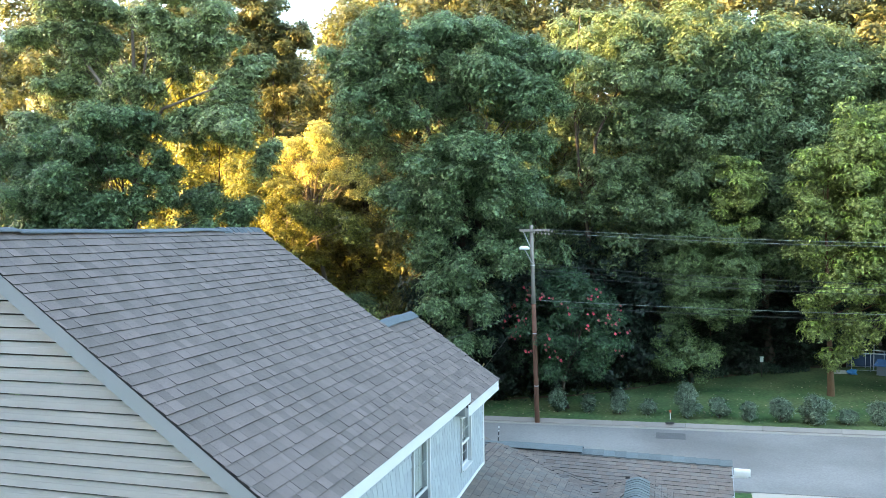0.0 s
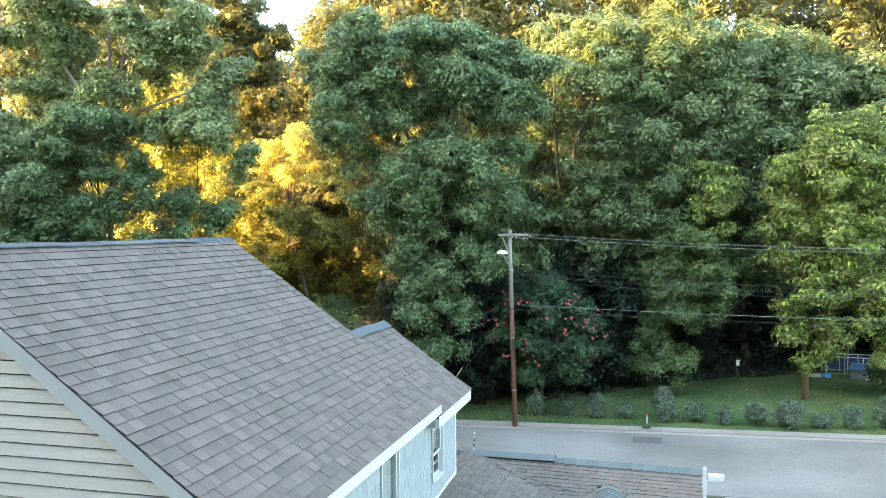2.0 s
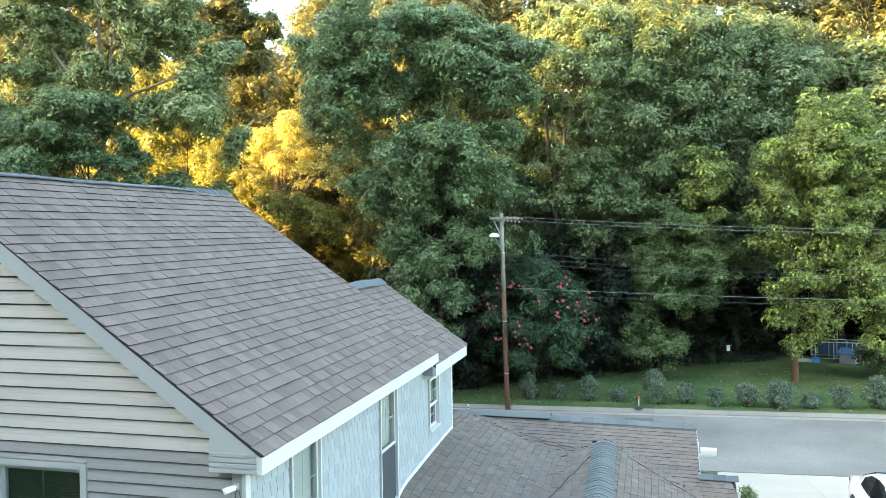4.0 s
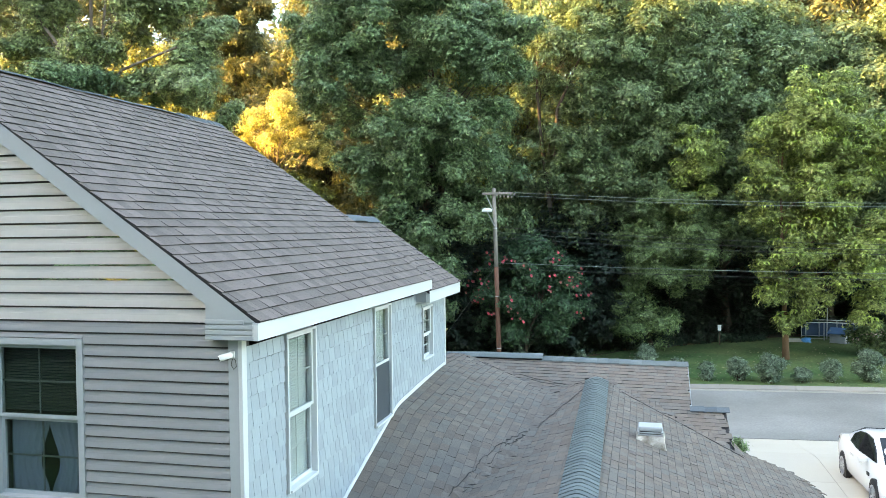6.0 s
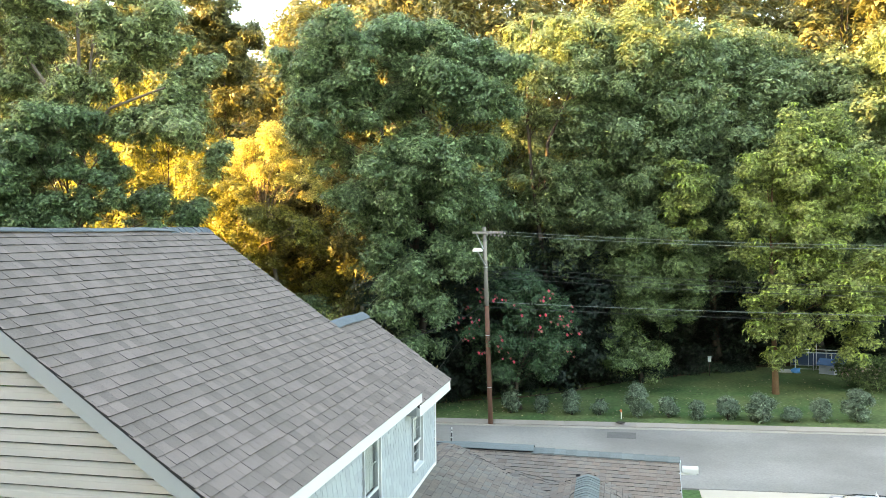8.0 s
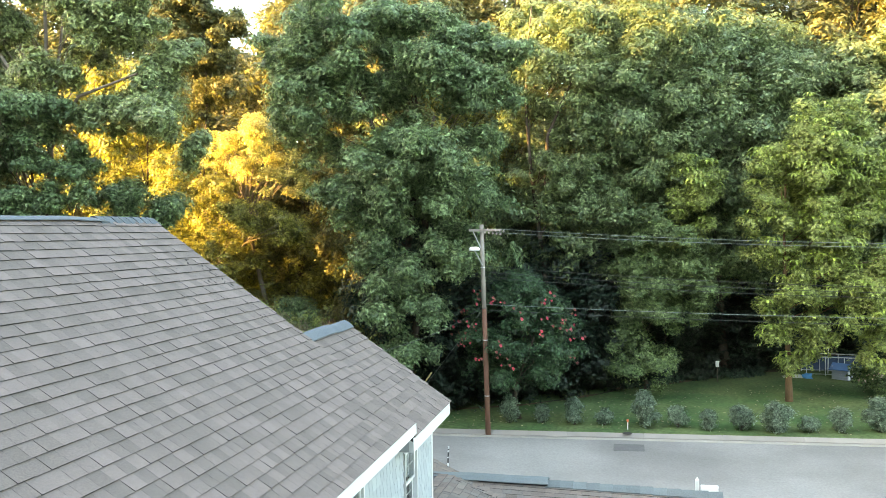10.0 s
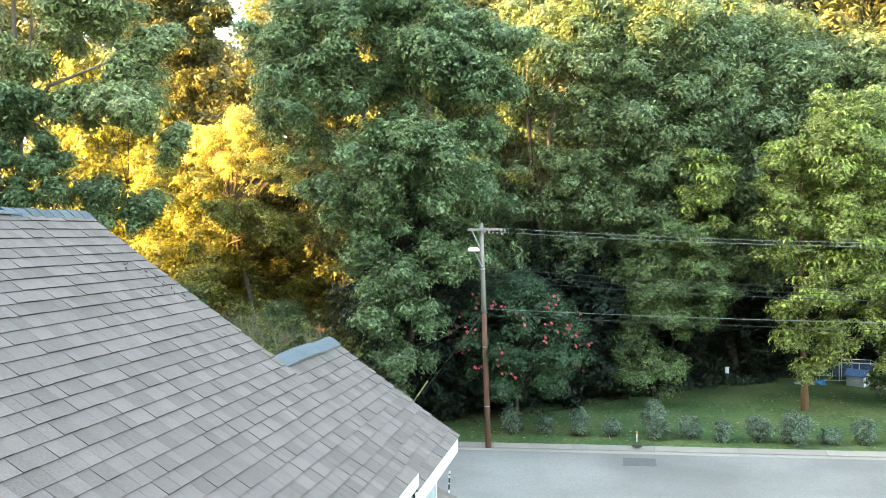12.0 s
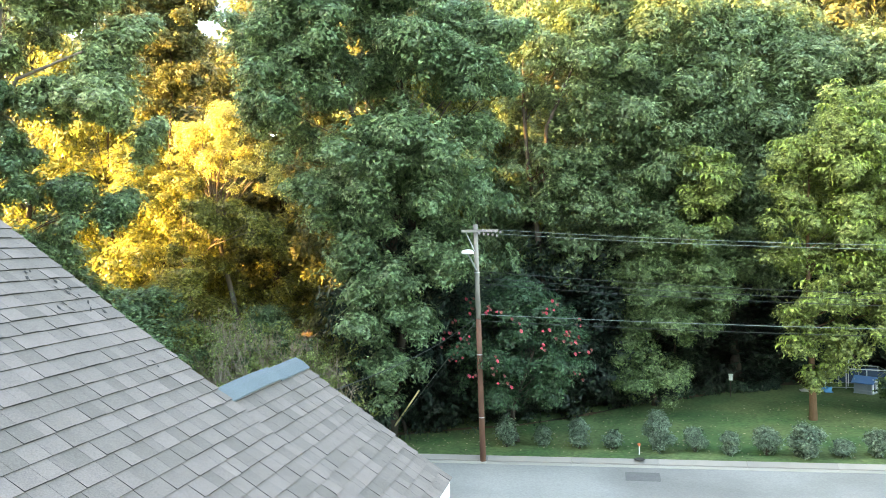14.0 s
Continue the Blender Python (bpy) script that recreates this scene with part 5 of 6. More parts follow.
tree("round olive-green tree with low feathery branches", G(3.8, 37.6), 8.2, 2.6, 0.9, 98000, 0.092, M_LEAFOLIVE, 9, limbs=12, bend=0.3, lobes=[
    (4.5, 36.3, 6.7, 1.9), (6.5, 36.8, 6.8, 1.5), (3.0, 36.3, 5.9, 1.3), (4.2, 36.3, 4.6, 1.7), (6.2, 36.3, 4.8, 1.4), (3.3, 35.8, 1.8, 1.4), (4.0, 35.6, 1.4, 1.1), (5.2, 36.3, 3.6, 0.9), (4.8, 38.0, 5.5, 1.4), (3.5, 36.6, 3.6, 1.1), (2.7, 36.4, 4.2, 1.0), (3.0, 36.4, 2.9, 0.9)])
tree("young green tree against the dark wood", G(4.7, 38.6), 11.6, 1.6, 4.0, 70, 0.11, M_LEAFLIME, 19, trunk_r=0.04, spray=0.55, fill=20000, fill_mat=M_LEAFWALNUT, bend=0.2, lobes=[
    (5.6, 36.0, 9.7, 1.0), (6.5, 36.0, 10.4, 0.9), (5.5, 36.0, 10.9, 0.7), (6.4, 36.0, 8.8, 0.9), (5.4, 36.2, 7.6, 0.8)])
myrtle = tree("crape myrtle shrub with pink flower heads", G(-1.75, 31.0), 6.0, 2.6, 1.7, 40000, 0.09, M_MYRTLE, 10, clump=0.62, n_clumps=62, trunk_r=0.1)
rngm = np.random.default_rng(5)
FLOWER = []
for k in range(4):
    bm = bmesh.new()
    bmesh.ops.create_icosphere(bm, subdivisions=3, radius=0.048 if k % 2 == 0 else 0.038)
    for v in bm.verts:
        v.co *= 1.0 + 1.1 * noise.noise(v.co * 26 + Vector((7 * k, 0, 0))) + 0.5 * noise.noise(v.co * 60)
        v.co.z *= 1.15
    FLOWER.append(mesh_of(bm, "flower_head", M_PINK if k < 2 else M_FADED))
spot = None
for k in range(84):
    if spot is None or k % 3 == 0:
        a, f = rngm.uniform(-3.1, 0.0), 0.25 + 0.75 * rngm.random() ** 0.7
        q = 2.75 * math.sin(math.pi * (0.15 + 0.72 * f)) ** 0.8
        spot = Vector((q * math.cos(a), q * math.sin(a) - 0.2, 1.3 + 4.6 * f))
    c = spot + Vector((rngm.normal(), rngm.normal() * 0.5, rngm.normal())) * 0.17
    ob = new("flower_head", FLOWER[(k + k // 9) % 4])
    ob.parent = myrtle
    ob.location = c

edge_shrub = tree("shrub at the lawn's far edge, leaves painted dark for shade", G(-0.2, 35.6), 3.6, 1.7, 0.2, 8000, 0.16, M_EDGESHADE, 25, clump=0.7, n_clumps=26, group="evergreen undergrowth", trunk_r=0.06, limbs=6, name="shrub", category="shrub")
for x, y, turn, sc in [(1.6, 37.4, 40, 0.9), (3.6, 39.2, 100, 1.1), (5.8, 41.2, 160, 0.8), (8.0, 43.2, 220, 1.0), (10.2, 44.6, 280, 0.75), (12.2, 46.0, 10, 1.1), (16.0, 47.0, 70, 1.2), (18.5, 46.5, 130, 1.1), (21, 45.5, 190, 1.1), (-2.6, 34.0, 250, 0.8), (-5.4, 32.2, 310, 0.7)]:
    put(edge_shrub, x, y, turn, sc)

# a tangle of bare twigs and saplings below the gold tree


def thicket(at, h, w, twigs, leaves, seed):
    rng = np.random.default_rng(seed)
    t = thing("thicket", "tangled thicket of bare grey twigs with pale young leaves", "thicket", at, "thickets at the wood's edge")
    bm, tips = bmesh.new(), []
    for k in range(twigs):
        a, ln, arch = rng.random() * 6.28, h * (0.5 + 0.5 * rng.random()), 0.2 + 0.9 * rng.random()
        base = Vector((rng.normal() * w * 0.22, rng.normal() * w * 0.22, -0.05))
        out = Vector((math.cos(a), math.sin(a), 0)) * w * 0.5 * arch
        p1 = base + out * 0.35 + Vector((0, 0, ln * 0.6))
        p2 = base + out * 0.8 + Vector((0, 0, ln * (1.0 - 0.15 * arch)))
        p3 = base + out * 1.35 + Vector((rng.normal() * 0.2, rng.normal() * 0.2, ln * (1.0 - 0.45 * arch)))
        tube(bm, [base, p1, p2, p3], [0.022, 0.016, 0.010, 0.004], 4, False)
        for _ in range(2):
            e = p2 + Vector((rng.normal(), rng.normal(), rng.normal() * 0.7)) * 0.5
            tube(bm, [p1.lerp(p2, 0.6), p2.lerp(e, 0.5), e], [0.010, 0.007, 0.003], 3, False)
            tips.append((*e, 0.2, 0.8))
        tips.append((*p3, 0.22, 0.8))
    part("twig_tangle", bm, M_TWIG, t, kind="stuff")
    ob = new("foliage", crown_mesh("foliage", tips, leaves, 0.085, M_LEAFWALNUT, rng, inner=0.2, tuft=5))
    ob.parent = t


for x, y, h, w, sd in ((-13.2, 30.2, 5.2, 3.6, 1), (-11.2, 29.6, 4.8, 3.2, 2), (-15.4, 30.6, 5.6, 3.6, 3), (-9.4, 29.4, 3.6, 2.6, 4)):
    thicket(G(x, y), h, w, 110, 5200, 80 + sd)

# the wood goes on behind: a thick mass of foliage
rngw = np.random.default_rng(77)
far_clumps = []
for k in range(1700):
    x, y = rngw.uniform(-95, 85), rngw.uniform(66, 84)
    far_clumps.append((x, y, rngw.uniform(0.5, 32.0 + 3 * math.sin(0.21 * x) + 2 * math.sin(0.57 * x) - 16 * math.exp(-((x + 38) / 4.5) ** 2) - 9 * math.exp(-((x - 10) / 3.5) ** 2)), rngw.uniform(1.6, 2.8), 0.8))
woods = new("distant_woods", crown_mesh("distant_woods", far_clumps, 100000, 0.9, M_LEAFYEL, rngw, inner=0.3))
tagged(woods, "sunlit yellow-green woodland filling the distance", "woods", kind="stuff")

# tall unseen trees, added to hold the low sun off the house and the wood's edge
# their near-black leaves also darken what the windows reflect
dusk = tree("tall unseen tree added to block the low sun", G(-50, 7.0), 33, 5.5, 1, 6600, 1.18, M_LEAFSHADE, 14, clump=2.3, n_clumps=60, shape=0.4, top=0.1, group="trees round the houses", inner=0.1)
for x, y, sc in [(-50, 1.5, 1.0), (-50, -4, 1.0), (-50, -10, 1.0), (-50, -16, 1.0), (-50, -22, 1.0), (-50, -28, 0.95), (-57, 3.6, 1.08), (-57, -2, 1.05), (-57, -8, 1.0), (-57, -14, 1.0), (-57, -20, 1.0), (-57, -26, 1.0), (-50, -34, 1.0), (-44, -38, 1.0),
                 (-38, -36, 1.0), (-31, -34, 0.95), (-23, -34, 0.85), (-13, -31, 0.64), (-4, -30, 0.64), (5, -31, 0.64), (14, -30, 0.64), (23, -31, 0.64), (32, -29, 0.64), (41, -27, 0.64), (50, -22, 0.64), (56, -10, 0.45)]:
    put(dusk, x, y, x * 37 + y * 11, sc)

# ---- the far verge: shrubs, marker, pole ----
M_STEM = M_BARK


def shrub(label, at, h, w, leaves, seed, mat, size=0.09, group="young shrubs on the verge"):
    rng = np.random.default_rng(seed)
    t = thing("shrub", label, "shrub", at, group)
    clumps = []
    for k in range(max(12, int(26 * h))):
        f = rng.random() ** 0.8
        a = rng.random() * 6.28
        q = 0.5 * w * math.sin(math.pi * (0.18 + 0.72 * f)) * (0.4 + 0.6 * rng.random())
        clumps.append((q * math.cos(a), q * math.sin(a), 0.12 + (h - 0.2) * f, 0.10 + 0.10 * w * rng.random(), 0.95))
    bm = bmesh.new()
    for c in clumps[:10]:
        tube(bm, [(c[0] * 0.1, c[1] * 0.1, -0.05), (c[0] * 0.5, c[1] * 0.5, c[2] * 0.55), c[:3]], [0.018, 0.012, 0.004], 5, False)
    part("stem", bm, M_STEM, t)
    ob = new("foliage", crown_mesh("foliage", clumps, leaves, size, mat, rng, droop=-0.2))
    ob.parent = t
    return t


for k, (x, y, h, w) in enumerate([(-2.1, 30.2, 1.33, 0.85), (-0.73, 30.5, 0.8, 0.55), (0.62, 30.4, 1.3, 0.8), (1.87, 30.5, 0.75, 0.5), (3.52, 30.45, 1.6, 1.3), (4.85, 30.65, 1.05, 0.85), (6.04, 30.45, 0.85, 0.65),
                                  (7.34, 30.6, 1.05, 1.05), (8.65, 30.45, 1.4, 1.45), (9.96, 30.7, 0.65, 0.8), (11.2, 30.9, 1.1, 0.9), (12.75, 31.2, 1.5, 1.5)]):
    big = "young" if h < 1 else "well-grown"
    shrub(f"{big} grey-green shrub on the mown verge", G(x, y), 0.88 * h, 0.72 * w, int(1500 + 2600 * h * w), 40 + k, M_BUSHLEAF, 0.072)
rose = shrub("wide dark shrub with pale pink blossom", G(15.1, 37.4), 1.45, 3.6, 5200, 60, M_LEAFOLIVE, 0.12, group="")
ob = new("blossom", crown_mesh("blossom", [(-1.3, -0.5, 0.8, 0.5, 0.8), (-0.8, -0.7, 1.1, 0.5, 0.8), (0.0, -0.9, 0.9, 0.6, 0.7), (0.9, -0.6, 1.1, 0.6, 0.7), (-0.3, -0.4, 1.3, 0.4, 0.6), (1.3, -0.4, 0.8, 0.5, 0.7)], 200, 0.075, leaf_material("blossom_pale", (0.55, 0.36, 0.33), (0.6, 0.5, 0.45), 0.3), np.random.default_rng(3), tuft=2))
ob.parent = rose
shrub("dark narrow conifer beside the driveway", (5.42, 13.2, ground_z(5.42, 13.2)), 1.6, 0.42, 9000, 61, M_LEAFOLIVE, 0.04, group="")

post = thing("marker_post", "short white marker post with an orange top on the verge", "marker post", G(2.82, 29.95))
M_ORANGE = material("orange_paint", (0.45, 0.12, 0.05), rough=0.6)
part("stake", boxes((-0.022, 0.022, -0.015, 0.015, -0.1, 0.30), bevel=0.006), M_TRIM, post)
part("top", boxes((-0.04, 0.04, -0.03, 0.03, 0.30, 0.42), (-0.07, 0.0, -0.02, 0.02, 0.36, 0.40), bevel=0.012), M_ORANGE, post, "orange plastic top")
inlet = thing("manhole", "dark iron inlet cover set in the kerb", "drain cover", (2.8, 29.32, -0.245))
part("cover", tube(bmesh.new(), [(0, 0, 0.0), (0, 0, 0.02)], [0.19, 0.18], 20), M_CORE, inlet)
patch = thing("asphalt_patch", "dark square asphalt patch in the street", "road patch", (2.85, 27.75, -0.4), kind="structure")
part("patch", prism([(-0.58, -0.52, 0.006), (0.58, -0.44, 0.006), (0.58, 0.52, 0.006), (-0.58, 0.44, 0.006)], 0.02), material("patch_asphalt", (0.109, 0.111, 0.109), rough=0.95, var=0.2, scale=3, fine=0.3), patch)

pole = thing("utility_pole", "brown wooden utility pole with a grey top, carrying cables", "utility pole", (-2.8, 28.75, -0.38))
SWAY = -0.0215


def on_pole(z):
    return Vector((SWAY * z, 0, z))


part("shaft", tube(bmesh.new(), [on_pole(-0.3), on_pole(3), on_pole(5.2)], [0.112, 0.104, 0.096], 14), M_WOODPOLE, pole, "dark brown creosoted timber", smooth=True)
part("shaft", tube(bmesh.new(), [on_pole(5.2), on_pole(7), on_pole(8.66)], [0.096, 0.09, 0.084], 14), M_POLETOP, pole, "weathered grey timber", smooth=True)
p = on_pole(8.42)
part("crossarm", boxes((p.x - 0.5, p.x + 0.85, -0.19, -0.10, p.z - 0.05, p.z + 0.05), bevel=0.008), M_POLETOP, pole)
for k, (dx, dz) in enumerate(((0.25, 0.0), (0.12, -0.12))):
    for j in range(5):
        q0 = p + Vector((dx + 0.16 * j, -0.15, dz - 0.02 * j + 0.03))
        part("insulator", tube(bmesh.new(), [q0, q0 + Vector((0.03, 0, 0)), q0 + Vector((0.08, 0, 0))], [0.02, 0.06, 0.02], 10), material("porcelain", (0.30, 0.27, 0.25), rough=0.3) if (k, j) == (0, 0) else bpy.data.materials["porcelain"], pole)
for z in (1.6, 3.9, 6.9):
    p = on_pole(z)
    part("band", tube(bmesh.new(), [p - Vector((0, 0, 0.02)), p + Vector((0, 0, 0.02))], [0.108, 0.108], 14), M_METAL, pole)
p = on_pole(6.95)
part("brace", tube(bmesh.new(), [on_pole(8.3) + Vector((-0.35, -0.12, 0.1)), on_pole(7.7) + Vector((-0.05, -0.12, 0))], [0.02, 0.02], 6), M_METAL, pole)
part("bracket", tube(bmesh.new(), [on_pole(7.0) + Vector((0, -0.1, 0)), on_pole(7.4) + Vector((-0.12, -0.5, 0)), on_pole(7.62) + Vector((-0.18, -0.85, 0))], [0.03, 0.028, 0.025], 8), M_METAL, pole)
M_LAMP = material("lamp_white", (0.680, 0.697, 0.705), rough=0.35, var=0.03)
lamp = thing("street_lamp", "white domed street lamp on the pole's bracket", "street lamp", (-3.13, 27.82, 7.25))
prof = [(0.0, 0.14), (0.08, 0.135), (0.15, 0.11), (0.19, 0.06), (0.20, 0.0), (0.17, -0.03)]
bm = bmesh.new()
rings = [[bm.verts.new((1.15 * r * math.cos(0.3927 * j), r * math.sin(0.3927 * j), z)) for j in range(16)] for r, z in prof[1:]]
for r0, r1 in zip(rings, rings[1:]):
    for j in range(16):
        bm.faces.new((r0[j], r0[(j + 1) % 16], r1[(j + 1) % 16], r1[j]))
bm.faces.new(rings[0])
bm.faces.new(rings[-1][::-1])
part("hood", bm, M_LAMP, lamp, smooth=True)
part("neck", tube(bmesh.new(), [(0.14, 0.08, 0.06), (0.16, 0.12, 0.04)], [0.05, 0.05], 8), M_METAL, lamp)


def cable(name, label, a, b, sag, r, mat, n=16):
    pts = []
    for k in range(n + 1):
        f = k / n
        q = Vector(a).lerp(Vector(b), f)
        q.z -= sag * 4 * f * (1 - f)
        pts.append(q)
    t = new(name, mesh_of(tube(bmesh.new(), pts, [r] * (n + 1), 5), name, mat))
    return tagged(t, label, "cable", "overhead cables")


def at_pole(z, dx=0.0, dy=-0.13):
    v = on_pole(z)
    return (-2.8 + v.x + dx, 28.75 + dy, -0.38 + z)


def span(z0, ze, dz, r, mat, dx=0.1):
    """From the pole to the next one along the street; ze is the height some 14 m out."""
    a = at_pole(z0, dx)
    cable("overhead_cable", "thin overhead cable strung along the street", a, (38.0, 28.75 + 0.073 * 40.8, ze), dz, r, mat)


span(8.46, 7.9, 0.72, 0.0095, M_WIRE, 0.7)
span(8.32, 7.75, 0.72, 0.0095, M_WIRE, 0.6)
span(6.95, 6.3, 0.85, 0.0095, M_DARKWIRE)
span(6.72, 6.1, 0.85, 0.0095, M_DARKWIRE)
span(6.50, 5.95, 0.85, 0.0095, M_DARKWIRE)
span(5.38, 4.75, 0.45, 0.0095, M_WIRE)
span(5.15, 4.45, 0.45, 0.0095, M_DARKWIRE)
cable("guy_wire", "steel guy wire running from the pole to the ground", at_pole(5.1, -0.1), (-7.0, 30.6, ground_z(-7, 30.6)), 0.02, 0.009, M_WIRE)
cable("guy_wire", "steel guy wire running from the pole to the ground", at_pole(4.9, -0.1), (-6.9, 30.5, ground_z(-7, 30.6)), 0.05, 0.007, M_DARKWIRE)
guard = thing("guy_guard", "pale plastic sleeve round the foot of a guy wire", "guy guard", (-7.0, 30.6, ground_z(-7, 30.6)))
part("sleeve", tube(bmesh.new(), [(0, 0, 0), (1.55, -0.70, 2.11)], [0.034, 0.034], 8), material("guard_plastic", (0.66, 0.55, 0.30), rough=0.6), guard)
cable("service_cable", "dark service cable running from the pole to the house", at_pole(5.25, -0.1), (-2.6, 7.35, 5.9), 0.35, 0.007, M_DARKWIRE)

# mailbox at the street's edge
box_post = thing("mailbox", "white mailbox on a white post by the street", "mailbox", (4.72, 20.35, ground_z(4.72, 20.35)))
part("post", boxes((-0.05, 0.05, -0.05, 0.05, -0.1, 1.12), bevel=0.008), M_TRIM, box_post)
part("finial", tube(bmesh.new(), [(0, 0, 1.12), (0, 0, 1.15), (0, 0, 1.21)], [0.06, 0.05, 0.012], 10), M_TRIM, box_post)
part("arm", boxes((0.05, 0.52, -0.04, 0.04, 0.72, 0.78), bevel=0.006), M_TRIM, box_post)
bm = bmesh.new()
ends = []
for x in (0.10, 0.58):
    ring = [(-0.085, 0.0), (0.085, 0.0), (0.085, 0.13)] + [(0.085 * math.cos(a), 0.13 + 0.085 * math.sin(a)) for a in (0.5, 1.0, 1.57, 2.14, 2.64)] + [(-0.085, 0.13)]
    ends.append([bm.verts.new((x, y, z + 0.79)) for y, z in ring])
n = len(ends[0])
for j in range(n):
    bm.faces.new((ends[0][j], ends[1][j], ends[1][(j + 1) % n], ends[0][(j + 1) % n]))
bm.faces.new(ends[0][::-1])
bm.faces.new(ends[1])
part("box", bm, M_TRIM, box_post)

# fallen leaves on the lawn
rngl = np.random.default_rng(12)
v = np.empty((700, 3, 3))
for k in range(700):
    x, q = rngl.uniform(-8, 18), rngl.random()
    y = 29.6 + 0.073 * x + q * (6 + 0.3 * x)
    a, r = rngl.random() * 6.28, rngl.uniform(0.03, 0.065)
    for j in range(3):
        px, py = x + r * math.cos(a + 2.1 * j), y + r * math.sin(a + 2.1 * j)
        v[k, j] = (px, py, ground_z(px, py) + 0.02 + 0.012 * j)
M_FALLEN = leaf_material("leaf_fallen", (0.22, 0.16, 0.08), (0.34, 0.28, 0.15), 0.1)
litter = new("fallen_leaves", blades("fallen_leaves", v, M_FALLEN))
tagged(litter, "dry tan leaves scattered over the mown lawn", "fallen leaves", kind="stuff")

# nest box on a pole, play things at the back of the lawn
M_BOXWHITE = material("white_gloss_paint", (0.82, 0.83, 0.82), rough=0.4, var=0.04, scale=3)
bird = thing("bird_box", "small white bird box on a thin pole before the wood", "bird box", G(7.45, 40))
part("pole", tube(bmesh.new(), [(0, 0, -0.1), (0, 0, 0.85)], [0.02, 0.02], 6), M_BARK, bird)
part("box", boxes((-0.08, 0.08, -0.08, 0.08, 0.80, 1.06), (-0.10, 0.10, -0.11, 0.10, 1.06, 1.09)), M_BOXWHITE, bird)

M_GREYTUBE = material("galvanised_tube", (0.42, 0.45, 0.48), rough=0.45)
M_BLUE = material("blue_plastic", (0.075, 0.17, 0.33), rough=0.5)
M_BLUETARP = material("blue_tarpaulin", (0.05, 0.22, 0.45), rough=0.6)
M_NETTING = material("dark_blue_netting", (0.030, 0.055, 0.10), rough=0.8)
M_PALEPLASTIC = material("pale_grey_plastic", (0.50, 0.53, 0.55), rough=0.5)
M_SLATE = material("blue_grey_boards", (0.24, 0.29, 0.33), rough=0.6)
M_PALEBOARD = material("weathered_board", (0.36, 0.36, 0.33), rough=0.85, var=0.2, scale=3)
playhouse = thing("playhouse", "small grey playhouse with a blue roof and open doorway", "playhouse", G(13.95, 41.9))
playhouse.rotation_euler = (0, 0, radians(-34))
playhouse.scale = (0.86, 0.86, 0.86)
for k in range(4):
    for y in (-0.42, 0.40):
        part("board", boxes((-0.48, 0.44, y, y + 0.02, 0.04 + 0.15 * k, 0.18 + 0.15 * k), bevel=0.006), M_SLATE, playhouse)
part("floor", boxes((-0.5, 0.5, -0.45, 0.45, 0.0, 0.04)), M_SLATE, playhouse)
part("back_wall", boxes((-0.5, -0.47, -0.40, 0.40, 0.04, 0.80)), M_SLATE, playhouse)
part("door_frame", boxes((0.44, 0.50, -0.43, -0.22, 0.04, 0.64), (0.44, 0.50, 0.20, 0.43, 0.04, 0.64), (0.44, 0.50, -0.43, 0.43, 0.64, 0.70), (0.44, 0.50, -0.28, 0.28, 0.70, 0.84), bevel=0.008), M_PALEPLASTIC, playhouse, "pale grey door frame with an open doorway")
for side in (-1, 1):
    pts = [(-0.60, side * 0.56, 0.62), (0.58, side * 0.56, 0.62), (0.58, 0, 0.96), (-0.60, 0, 0.96)]
    part("roof", prism(pts if side < 0 else pts[::-1], 0.04), M_BLUE, playhouse, "blue plastic roof")
pen = thing("play_pen", "tubular metal play pen hung with dark blue netting", "play pen", G(13.75, 43.3))
for x in (-1.4, -0.45, 0.5, 1.4):
    for y in (-0.55, 0.75):
        part("post", tube(bmesh.new(), [(x, y, -0.05), (x, y, 0.98)], [0.022, 0.022], 6), M_GREYTUBE, pen)
for y in (-0.55, 0.75):
    part("rail", tube(bmesh.new(), [(-1.45, y, 0.98), (-0.3, y, 1.01), (1.45, y, 0.96)], [0.026, 0.026, 0.026], 6), M_GREYTUBE, pen)
    part("rail", tube(bmesh.new(), [(-1.4, y, 0.08), (1.4, y, 0.08)], [0.018, 0.018], 6), M_GREYTUBE, pen)
for x in (-1.4, 1.4):
    part("rail", tube(bmesh.new(), [(x, -0.55, 0.97), (x, 0.75, 0.97)], [0.022, 0.022], 6), M_GREYTUBE, pen)
part("mast", tube(bmesh.new(), [(-0.15, 0.2, -0.05), (-0.12, 0.2, 1.75)], [0.025, 0.02], 6), M_GREYTUBE, pen)
for x0, x1 in ((-1.38, -0.47), (-0.43, 0.48), (0.52, 1.38)):
    part("netting", boxes((x0, x1, 0.72, 0.735, 0.10, 0.88)), M_NETTING, pen)
part("netting", boxes((0.54, 1.38, -0.548, -0.535, 0.08, 0.90)), M_NETTING, pen)
slide = thing("slide", "pale grey plastic garden slide with a blue ladder", "slide", G(16.9, 42.6))
part("chute", prism([(-1.1, -0.25, 0.15), (0.6, -0.25, 1.05), (0.6, 0.25, 1.05), (-1.1, 0.25, 0.15)], 0.06), M_PALEPLASTIC, slide)
for y in (-0.25, 0.21):
    part("rail", tube(bmesh.new(), [(-1.1, y, 0.22), (0.6, y, 1.15), (0.66, y, 0.0)], [0.03, 0.03, 0.03], 6), M_PALEPLASTIC, slide)
for k in range(4):
    part("rung", boxes((0.62, 0.67, -0.22, 0.20, 0.2 + 0.22 * k, 0.24 + 0.22 * k)), M_BLUE, slide)
tarp = thing("tarpaulin", "crumpled bright blue tarpaulin heap on the lawn", "tarpaulin", G(12.25, 42.0))
